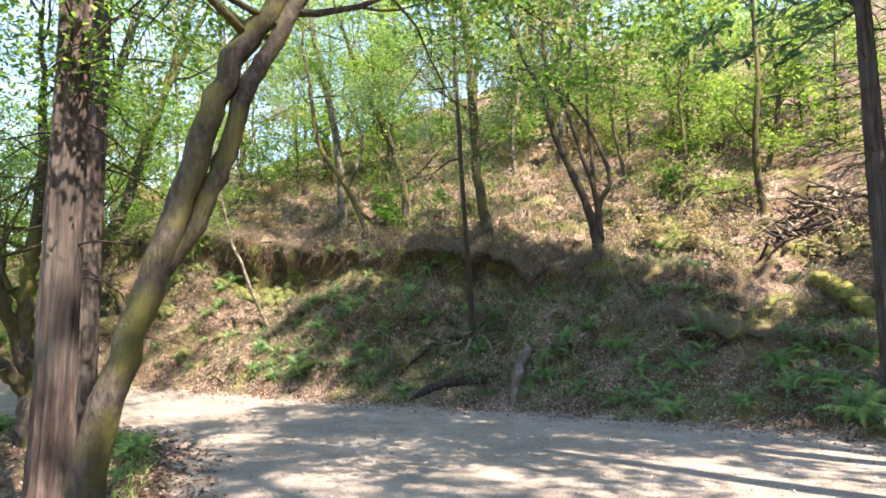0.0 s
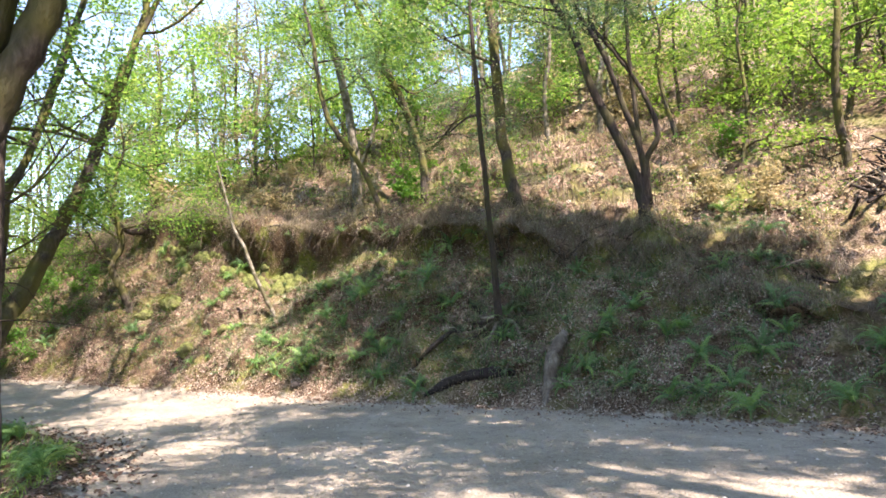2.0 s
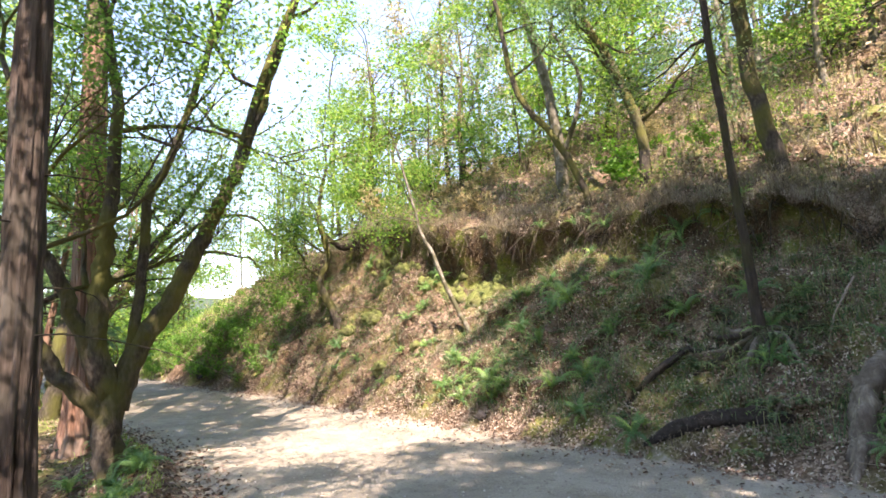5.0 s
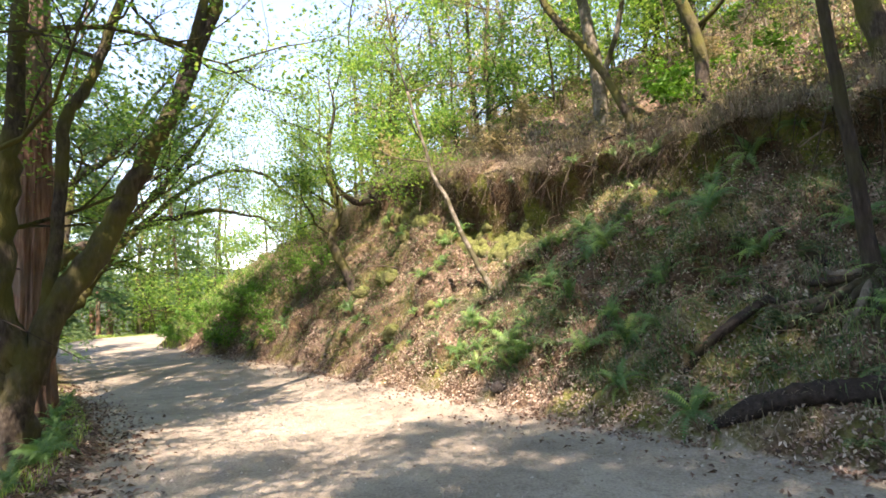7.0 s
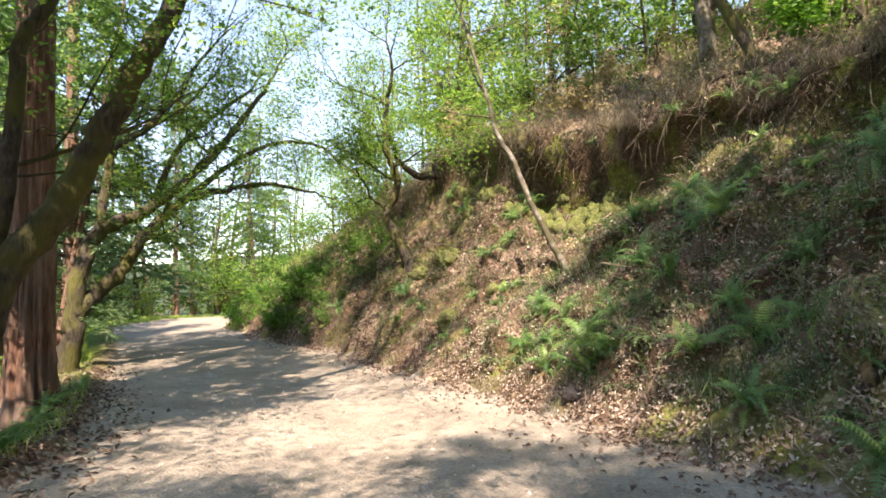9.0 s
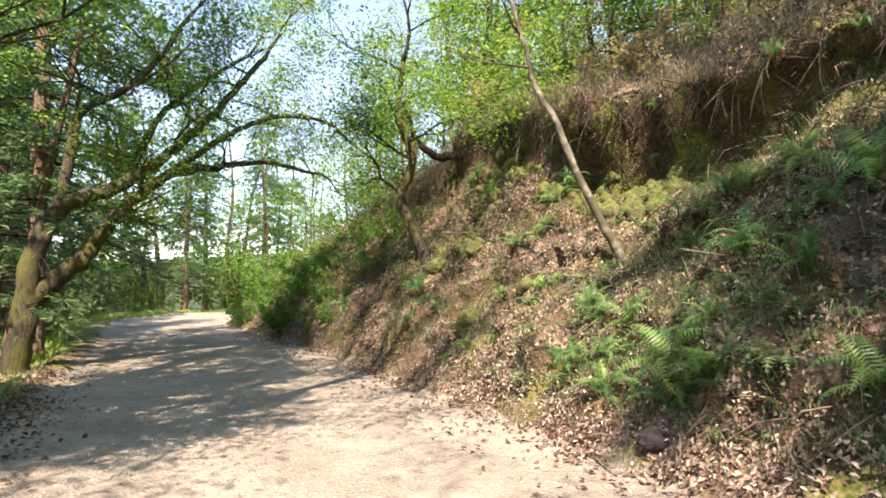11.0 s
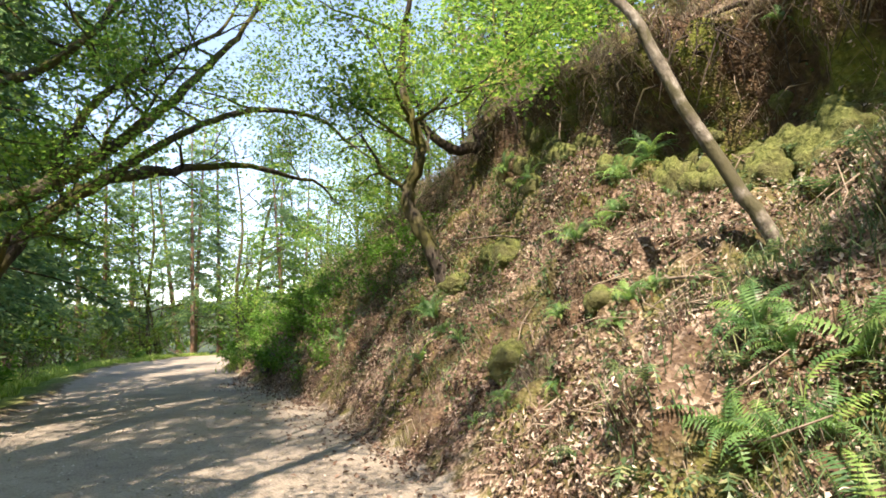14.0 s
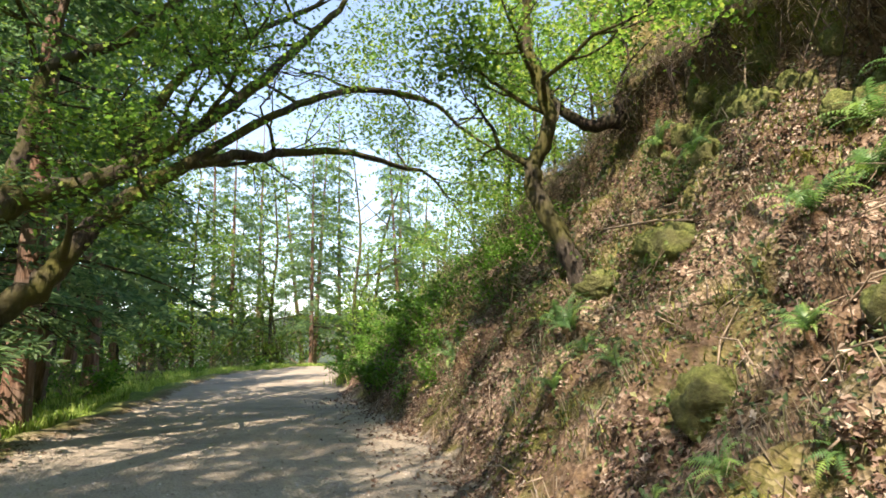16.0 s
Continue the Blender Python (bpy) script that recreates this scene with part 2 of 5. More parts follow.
def tube(path, sides=8, rough=0.0, rng=None, flute=0, depth=0.0):
    """A tapering limb along rows of (x, y, z, r), closed at both ends."""
    p = np.asarray(path, float)
    n = len(p)
    d = np.gradient(p[:, :3], axis=0)
    d /= np.linalg.norm(d, axis=1)[:, None] + 1e-9
    ref = np.array([0.31, 0.95, 0.05])
    u = np.cross(d, ref)
    u /= np.linalg.norm(u, axis=1)[:, None] + 1e-9
    w = np.cross(d, u)
    a = np.linspace(0, 2 * np.pi, sides, endpoint=False)
    rad = np.repeat(p[:, 3:4], sides, 1)
    if rough and rng is not None:
        rad = rad * (1 + rough * rng.uniform(-1, 1, rad.shape))
    if flute:
        rad = rad * (1 + depth * np.sin(a * flute + np.sin(np.arange(n)[:, None] * 0.23) * 0.9)[:, :] + 0.5 * depth * np.sin(a * (flute * 2 + 1) + 1 + np.arange(n)[:, None] * 0.11))
    v = p[:, None, :3] + rad[..., None] * (np.cos(a)[None, :, None] * u[:, None] + np.sin(a)[None, :, None] * w[:, None])
    v = v.reshape(-1, 3)
    f = []
    for i in range(n - 1):
        for j in range(sides):
            k = (j + 1) % sides
            f.append((i * sides + j, i * sides + k, (i + 1) * sides + k, (i + 1) * sides + j))
    f.append(tuple(range(sides - 1, -1, -1)))
    f.append(tuple((n - 1) * sides + j for j in range(sides)))
    return v, f


def join(parts):
    """Several (verts, faces) in one."""
    vs, fs, o = [], [], 0
    for v, f in parts:
        vs.append(np.asarray(v, float).reshape(-1, 3))
        fs.extend([tuple(i + o for i in q) for q in f])
        o += len(vs[-1])
    return (np.concatenate(vs), fs) if vs else (np.zeros((0, 3)), [])


RHOMB = np.array([(0, 0, 0), (0.5, 0.5, 0.12), (1, 0, 0), (0.5, -0.5, 0.12)])
LOBED = np.array([(0, 0, 0), (0.22, 0.36, 0.05), (0.40, 0.16, 0.02), (0.62, 0.50, 0.08), (0.70, 0.18, 0.02), (1, 0, 0), (0.70, -0.18, 0.02), (0.62, -0.50, 0.08), (0.40, -0.16, 0.02), (0.22, -0.36, 0.05)])


def leaves(at, size, rng, shape="rhomb", wide=0.55, flat=0.5, ways=None):
    """A leaf at each place: rows of corners and faces, quickly."""
    at = np.asarray(at, float)
    n = len(at)
    size = np.broadcast_to(size, (n,)) * rng.uniform(0.65, 1.3, n)
    u = rng.normal(size=(n, 3)) if ways is None else ways + 0.35 * rng.normal(size=(n, 3))
    u[:, 2] *= flat
    u /= np.linalg.norm(u, axis=1)[:, None] + 1e-9
    r = rng.normal(size=(n, 3))
    r[:, 2] = np.abs(r[:, 2]) + (1.2 if flat < 0.6 else 0.2)
    v = np.cross(r, u)
    v /= np.linalg.norm(v, axis=1)[:, None] + 1e-9
    w = np.cross(u, v)
    base = RHOMB if shape == "rhomb" else LOBED
    k = len(base)
    out = at[:, None] + size[:, None, None] * (base[None, :, 0:1] * u[:, None] + wide * base[None, :, 1:2] * v[:, None] + base[None, :, 2:3] * w[:, None])
    i = np.arange(n)[:, None] * k
    if shape == "rhomb":
        f = np.concatenate([i + np.array([0, 1, 2]), i + np.array([0, 2, 3])], 1).reshape(-1, 3)
    else:
        f = np.concatenate([i + np.array(q) for q in ((0, 1, 2, 8), (0, 8, 9, 0), (2, 3, 4, 8), (4, 5, 6, 8), (6, 7, 8, 4))], 1).reshape(-1, 4)
        f = np.concatenate([np.delete(f.reshape(n, 5, 4), 1, 1).reshape(-1, 4), (i + np.array([0, 8, 9, 9]))]).tolist()
        return out.reshape(-1, 3), [q if q[2] != q[3] else q[:3] for q in f]
    return out.reshape(-1, 3), f.tolist()


def grow(start, way, r, length, depth, rng, wood, tips, droop=0.0, spread=0.7, kids=3, rise=0.1):
    """A wandering branch with its side branches; the ends go into tips."""
    n = 6 if depth > 0 else 4
    p, d = np.array(start, float), np.array(way, float) / np.linalg.norm(way)
    rows = [(*p, r)]
    for i in range(1, n):
        d = d + rng.normal(size=3) * 0.23 + np.array([0, 0, rise - droop]) * 0.5
        d /= np.linalg.norm(d)
        p = p + d * length / (n - 1)
        rows.append((*p, r * (1 - 0.72 * i / (n - 1))))
        if depth > 0 and i >= 2:
            for _ in range(1 if i < n - 1 else kids - 1):
                side = rng.normal(size=3)
                side -= side.dot(d) * d
                side /= np.linalg.norm(side)
                side[2] *= 0.6
                grow(p, d + side * spread * rng.uniform(0.7, 1.4), r * 0.52 * (1 - 0.5 * i / n), length * rng.uniform(0.5, 0.72), depth - 1, rng, wood, tips, droop, spread, kids, rise)
    wood.append(tube(rows, 3 if depth < 1 else 5))
    if depth == 0:
        tips.extend([(r2[0], r2[1], r2[2]) for r2 in rows[1:]])


def gathered(p, seed):
    """0 to 1, in lumps about a metre across: where a crown is leafy and where it is open."""
    r = np.random.RandomState(seed)
    out = np.zeros(len(p))
    for f in (1.3, 1.9, 2.7, 3.6, 5.0):
        d = r.normal(size=3)
        d /= np.linalg.norm(d)
        e = r.normal(size=3)
        out = out + np.sin(p @ d * f + r.uniform(0, 6.283) + 1.4 * np.sin(p @ e * f * 0.6))
    return np.clip(0.5 + 0.3 * out, 0, 1)


def crown_of(tips, rng, per, radius, size, shape="rhomb", wide=0.55, flat=0.5):
    """Leaves in flat sprays about the twigs, thick in some parts of the crown and thin in others."""
    t = np.asarray(tips, float).reshape(-1, 3)
    many = rng.poisson(per * np.clip(2.7 * gathered(t, rng.randint(9999)) - 0.5, 0.04, 2))
    t = np.repeat(t + rng.normal(size=t.shape) * radius * 0.35, many, 0)
    t = t + rng.normal(size=t.shape) * radius * np.array([0.62, 0.62, 0.3])
    return leaves(t, size, rng, shape, wide, flat)


def ground_z(x, y):
    return float(height(np.array([x]), np.array([y]))[0][0])



# ---- the lie of the land ----
TOE = np.array([(4.2, -30), (4.4, -3), (5.6, 2.5), (6.9, 6.8), (7.65, 9.4), (7.4, 11.3), (6, 13), (4, 14.4), (1.9, 15.6), (-0.4, 16.7), (-2.9, 17.8), (-5.9, 19.4), (-8.5, 20.6), (-11.3, 21.8), (-13.5, 22.85), (-17.7, 24.4), (-23, 25.9), (-31, 28.8), (-36, 34.5), (-38, 46), (-38, 70)], float)
EDGE = np.array([(-1.6, -30), (-1.7, -6), (-2.1, 3), (-2.8, 6.2), (-4.2, 9.6), (-6, 12.3), (-9.3, 14.5), (-12.8, 16), (-18.4, 18.3), (-25, 21.1), (-30, 22.8), (-38, 26), (-45, 32), (-47, 46), (-47, 70)], float)


TOE_START = 11.42 - float(np.hypot(*np.diff(TOE[:6], axis=0).T).sum())


def off_line(x, y, line, run=0.0):
    """Distance from a polyline, positive on its right-hand side, and the length along it."""
    best = np.full(x.shape, 1e9); side = np.zeros(x.shape); along = np.zeros(x.shape)
    for (ax, ay), (bx, by) in zip(line[:-1], line[1:]):
        vx, vy = bx - ax, by - ay
        n = np.hypot(vx, vy)
        u = np.clip(((x - ax) * vx + (y - ay) * vy) / n ** 2, 0, 1)
        dx, dy = x - ax - u * vx, y - ay - u * vy
        d = np.hypot(dx, dy)
        near = d < best - 1e-9
        best = np.where(near, d, best)
        side = np.where(near, np.sign(vy * (x - ax) - vx * (y - ay)), side)
        along = np.where(near, run + u * n, along)
        run += n
    return best * np.where(side == 0, 1, side), along


def road_z(x, y):
    return np.interp(y, [-60, -6, 0, 5.4, 9.3, 11.6, 14.6, 18, 40], [7.0, 1.8, 1.27, 0.78, 0.46, 0.31, 0.14, 0.08, 0.05]) + 0.022 * np.clip(-x - 10, 0, 40)


def bumps(x, y, f, seed):
    """Smooth value noise from a few summed waves, about -1 to 1."""
    r = np.random.RandomState(seed)
    out = np.zeros(x.shape)
    for k in range(7):
        a, p, g = r.uniform(0, 6.283), r.uniform(0, 6.283), f * r.uniform(0.6, 1.7)
        out = out + np.sin((x * np.cos(a) + y * np.sin(a)) * g + p + 1.3 * np.sin((x * np.sin(a) - y * np.cos(a)) * g * 0.7 + p * 2))
    return out / 3.2


def height(x, y):
    """Ground height, distance past the bank's toe, distance past the road's outer edge."""
    x, y = np.asarray(x, float), np.asarray(y, float)
    dt, s = off_line(x, y, TOE, TOE_START)
    de, _ = off_line(x, y, EDGE)
    de = -de
    z = road_z(x, y)
    wav = 0.22 * bumps(x, y, 0.55, 3) + 0.12 * bumps(x, y, 1.7, 4)
    d = np.maximum(dt, 0)
    d = np.maximum(d + wav * np.clip(d / 2.5, 0, 1), 0)
    # the ledge: the height of its foot and of its rim along the bank
    foot = np.interp(s, [0, 9, 14, 18, 23, 24.4, 26.4, 28.5, 30, 32, 33.7, 36, 40, 46, 54, 66], [1.5, 1.7, 2.0, 2.25, 3.7, 3.8, 3.4, 3.05, 3.3, 3.8, 4.5, 4.7, 4.7, 4.4, 4.0, 3.2])
    rim = np.interp(s, [0, 9, 14, 17, 19, 21.4, 24, 27, 29, 30.5, 32.5, 34.5, 38.5, 42, 46, 54, 66], [1.8, 2.2, 3.0, 3.6, 3.95, 4.75, 5.0, 5.0, 5.25, 5.5, 6.0, 6.35, 6.4, 5.9, 4.9, 4.3, 3.4])
    rise = np.interp(d, [4.4, 9, 16, 60, 300], [0, 2.6, 6.6, 31, 60]) * np.interp(s, [0, 20, 34, 44, 60, 75], [1.1, 1.05, 0.95, 0.8, 0.6, 0.5])
    step = np.where(d < 3.9, foot * (d / 3.9) ** 1.04, np.where(d < 4.4, foot + (rim - foot) * np.clip((d - 3.9) / 0.5, 0, 1), rim + rise))
    even = np.where(d < 5.0, rim * (d / 5.0), rim + rise)
    sharp = np.clip(0.72 + 0.45 * bumps(x, y, 0.75, 31), 0.15, 1) * np.interp(s, [12, 17, 22, 25, 35, 41], [0.25, 0.45, 0.8, 1, 1, 0.4])
    z = z + sharp * step + (1 - sharp) * even
    rough = np.clip(d / 0.8, 0, 1)
    z = z + rough * (0.13 * bumps(x, y, 2.4, 5) + 0.08 * bumps(x, y, 6.0, 6) + 0.045 * bumps(x, y, 12.0, 7) + 0.025 * bumps(x, y, 21.0, 17))
    e = np.maximum(de, 0)
    fall = np.interp(x, [-40, -26, -14, -9, 10], [0.02, 0.06, 0.2, 0.42, 0.5])
    z = z + np.where(de > 0, 0.10 * np.exp(-((e - 0.35) / 0.3) ** 2) - fall * np.clip(e - 0.5, 0, 16) + np.clip(e / 1.0, 0, 1) * (0.10 * bumps(x, y, 1.5, 8) + 0.04 * bumps(x, y, 5, 9)), 0)
    away = np.hypot(x + 15, y - 15)
    z = z + np.where(de > 0, np.interp(away, [85, 160, 260, 500], [0, 5, 17, 30]) * (1 + 0.25 * bumps(x, y, 0.02, 12)), 0)
    z = z + 0.012 * bumps(x, y, 1.1, 10) + 0.006 * bumps(x, y, 4.3, 11)
    return z, dt, de


def settle(x, y):
    """Where a grid point of the land really lies: the ledge's rim leans out and its foot is undercut."""
    z, dt, de = height(x, y)
    h = 0.3
    nx = (off_line(x + h, y, TOE)[0] - dt) / h
    ny = (off_line(x, y + h, TOE)[0] - dt) / h
    s = off_line(x, y, TOE, TOE_START)[1]
    k = np.interp(s, [10, 16, 21, 24, 34, 37.5, 44], [0, 0.35, 0.7, 1, 1, 0.45, 0]) * np.clip(0.8 + 0.45 * bumps(x, y, 0.75, 31), 0.2, 1)
    push = k * np.clip(0.75 + 0.4 * bumps(x, y, 1.3, 21) + 0.35 * bumps(x, y, 3.4, 22), 0, 1.6) * np.exp(-((dt - 4.75) / 0.45) ** 2)
    cave = k * 0.55 * np.exp(-((dt - 4.15) / 0.25) ** 2)
    lump = k * np.exp(-((dt - 4.5) / 0.7) ** 2)
    z = z + lump * (0.14 * bumps(x, y, 3.8, 23) + 0.08 * bumps(x, y, 8.0, 24))
    # clods and roots make the whole bank bulge over small hollows
    bulge = np.clip(dt / 1.2, 0, 1) * np.clip((11 - dt) / 4, 0, 1) * np.clip((60 - s) / 8, 0, 1) * (0.34 * np.maximum(bumps(x, y, 2.9, 25), 0) + 0.22 * np.maximum(bumps(x, y, 6.6, 26), 0) - 0.07) * (1 - 0.8 * k * np.exp(-((dt - 4.7) / 0.9) ** 2)) * np.interp(s, [30, 34], [1, 0.75])
    low = np.interp(s, [5, 8, 15, 17.5], [0, 1, 1, 0]) * np.clip(0.55 + 0.6 * bumps(x, y, 1.1, 27), 0, 1.2)
    bulge = bulge + low * (0.75 * np.exp(-((dt - 3.5) / 0.42) ** 2) - 0.45 * np.exp(-((dt - 2.75) / 0.3) ** 2))
    push = push - cave + bulge
    return x - nx * push, y - ny * push, z, dt, de, k


def toe_point(s, d):
    """The place d metres up the bank from the toe, s metres along it."""
    seg = np.hypot(*np.diff(TOE, axis=0).T)
    run = TOE_START + np.concatenate([[0], np.cumsum(seg)])
    i = int(np.clip(np.searchsorted(run, s) - 1, 0, len(seg) - 1))
    v = (TOE[i + 1] - TOE[i]) / seg[i]
    p = TOE[i] + v * (s - run[i])
    return p[0] + v[1] * d, p[1] - v[0] * d


def slope_normals(x, y):
    h = 0.12
    gx = (height(x + h, y)[0] - height(x - h, y)[0]) / (2 * h)
    gy = (height(x, y + h)[0] - height(x, y - h)[0]) / (2 * h)
    nrm = np.stack([-gx, -gy, np.ones_like(gx)], 1)
    return nrm / np.linalg.norm(nrm, axis=1)[:, None]


# ---- the ground: one sheet, split into road, bank and forest floor ----
def build_land():
    step = 0.12
    grow_out = np.cumsum(step * 1.18 ** np.arange(1, 43))
    xs = np.concatenate([-35 - grow_out[::-1], np.arange(-35, 14.01, step), 14 + grow_out])
    ys = np.concatenate([-4 - grow_out[::-1], np.arange(-4, 34.01, step), 34 + grow_out])
    gx, gy = np.meshgrid(xs, ys)
    x, y = gx.ravel(), gy.ravel()
    x2, y2, z, dt, de, k = settle(x, y)
    verts = np.stack([x2, y2, z], 1)
    nxs, nys = len(xs), len(ys)
    i, j = np.meshgrid(np.arange(nxs - 1), np.arange(nys - 1))
    a = (j * nxs + i).ravel()
    quads = np.stack([a, a + 1, a + 1 + nxs, a + nxs], 1)
    cd, ce = dt[quads].mean(1), de[quads].mean(1)
    on_road = np.clip(1 - np.maximum(np.maximum(dt, de) + 0.4, 0) / 0.7, 0, 1)
    face = k * np.exp(-((dt - 4.35) / 0.55) ** 4)
    verge = np.clip(np.minimum(de, 6) / 0.8, 0, 1) * np.interp(x, [-60, -26, -19, -14], [1, 1, 0.7, 0.0]) * (de > 0)
    verge = np.maximum(verge, (dt > 0) * np.interp(x, [-60, -33, -27], [1, 1, 0]) * np.clip(dt / 0.5, 0, 1))
    woods = np.clip((np.hypot(x + 15, y - 15) - 55) / 20, 0, 1)
    for name, pick, label, cat in (
        ("road", (cd <= 0) & (ce <= 0), "pale packed dirt and gravel fire road", "dirt road"),
        ("bank", cd > 0, "steep cut earth bank with leaf litter, moss and a bare ledge", "hillside"),
        ("ground", (cd <= 0) & (ce > 0), "forest floor falling away beside the road", "ground"),
    ):
        q = quads[pick]
        used, inv = np.unique(q, return_inverse=True)
        me = bpy.data.meshes.new(name)
        me.from_pydata(verts[used].tolist(), [], inv.reshape(-1, 4).tolist())
        me.materials.append(LAND)
        me.polygons.foreach_set("use_smooth", [True] * len(me.polygons))
        for att, vals in (("road", on_road), ("face", face), ("grass", verge), ("woods", woods)):
            me.attributes.new(att, "FLOAT", "POINT").data.foreach_set("value", vals[used].astype(np.float32))
        me.update()
        tagged(new(name, me), label, cat, kind="structure")


build_land()


# ---- trees ----
def with_radii(points, r0, r1, flare=1.0):
    n = len(points)
    rows = [(*p, r0 + (r1 - r0) * i / (n - 1)) for i, p in enumerate(points)]
    if flare > 1:
        x, y, z, r = rows[0]
        rows[0] = (x, y, z - 0.8, r * flare)
        rows.insert(1, (x + (rows[1][0] - x) * 0.12, y + (rows[1][1] - y) * 0.12, z + (rows[1][2] - z) * 0.12, r * (1 + (flare - 1) * 0.25)))
    return rows


WALK = np.array([(0, -6), (0.6, 3), (1.0, 5.4), (0.3, 9.3), (-0.8, 11.6), (-3.4, 14.6), (-7.2, 18.4), (-11, 20.5)], float)


def clear_of_walk(tips):
    """Only the twigs that leave headroom over the line walked."""
    t = np.asarray(tips, float).reshape(-1, 3)
    d = np.abs(off_line(t[:, 0], t[:, 1], WALK)[0])
    return t[(d > 4.2) | (t[:, 2] > 4.4)]


def broadleaf(name, stems, bark, leaf, seed, label, category="tree", per=26, radius=0.28, size=0.09, boughs=5, reach=2.4, low=0.45, depth=2, shape="rhomb", droop=0.0, group="", rise=0.1, wide=0.55, far=False):
    """A tree from its stems, rows of (points, r0, r1, flare); boughs grow from the upper part of each."""
    rng = np.random.RandomState(seed)
    x, y, z = stems[0][0][0]
    ob = thing(name, (x, y, z), label, category, group)
    tips, fine = [], []
    for k, (pts, r0, r1, flare) in enumerate(stems):
        rows = spline(with_radii(pts, r0, r1, flare), max(10, len(pts) * 5))
        rows[1:, :3] += rng.normal(size=(len(rows) - 1, 3)) * r0 * 0.10
        part("trunk" if k == 0 else "stem", tube(rows, 12 if r0 > 0.15 else 9, 0.07, rng, 3, 0.07), bark, ob)
        for b in range(boughs):
            i = int(len(rows) * (low + (1 - low) * (b + rng.uniform(0, 1)) / boughs))
            i = min(i, len(rows) - 1)
            a = rng.uniform(0, 6.283)
            wood = []
            grow(rows[i, :3], (math.cos(a), math.sin(a), 0.35), rows[i, 3] * 0.38 + 0.01, reach * rng.uniform(0.7, 1.3), depth, rng, wood, tips, droop=droop, rise=rise)
            fine += wood if far else wood[:-1]
            if not far:
                part("bough", wood[-1], bark, ob)
        wood = []
        grow(rows[-1, :3], rows[-1, :3] - rows[-3, :3], rows[-1, 3], reach, depth, rng, wood, tips, droop=droop, rise=rise)
        fine += wood if far else wood[:-1]
        if not far:
            part("bough", wood[-1], bark, ob)
    part("branchwork", join(fine), bark, ob, kind="stuff")
    if per:
        if abs(x) + abs(y) > 1:
            tips = clear_of_walk(tips)
        part("crown", crown_of(tips, rng, per, radius, size, shape, wide), leaf, ob, smooth=False, kind="stuff")
    return ob


def conifer_crown(seed, bottom, top, reach, count, per=26, dead=0):
    """Boughs with flat drooping sprays round a straight trunk at the origin: wood, leaves."""
    rng = np.random.RandomState(seed)
    wood, at, ways = [], [], []
    for k in range(count + dead):
        live = k < count
        f = rng.uniform(0, 1) if live else 0
        z = bottom + (top - bottom) * f if live else rng.uniform(2.2, bottom + 2)
        a = rng.uniform(0, 6.283)
        ln = reach * (1.05 - 0.8 * f) * rng.uniform(0.7, 1.2) if live else rng.uniform(0.5, 2.6)
        rows = []
        for i in range(6):
            u = i / 5
            rows.append((math.cos(a + 0.15 * u) * ln * u, math.sin(a + 0.15 * u) * ln * u, z + ln * (0.12 * u - 0.42 * u * u) + rng.normal() * 0.03, (0.035 if live else 0.012) * (1 - 0.8 * u) * (1.2 - f)))
        wood.append(tube(rows, 4))
        if not live:
            continue
        r = np.array(rows)[:, :3]
        n = max(6, int(per * ln / reach * 2.2))
        u = rng.uniform(0.18, 1, n)
        p = np.stack([np.interp(u * 5, np.arange(6), r[:, c]) for c in range(3)], 1)
        side = np.where(rng.uniform(size=n) < 0.5, 1, -1)
        w = np.stack([-math.sin(a) * side + math.cos(a) * 0.7, math.cos(a) * side + math.sin(a) * 0.7, -0.25 + 0 * side], 1)
        for j in range(3):
            at.append(p + w * (0.16 * j * (1.1 - 0.5 * u[:, None])) + rng.normal(size=p.shape) * 0.05)
            ways.append(w + rng.normal(size=w.shape) * 0.4)
    return join(wood), leaves(np.concatenate(at), 0.34, rng, wide=0.30, flat=1.0, ways=np.concatenate(ways))


CROWN = {}


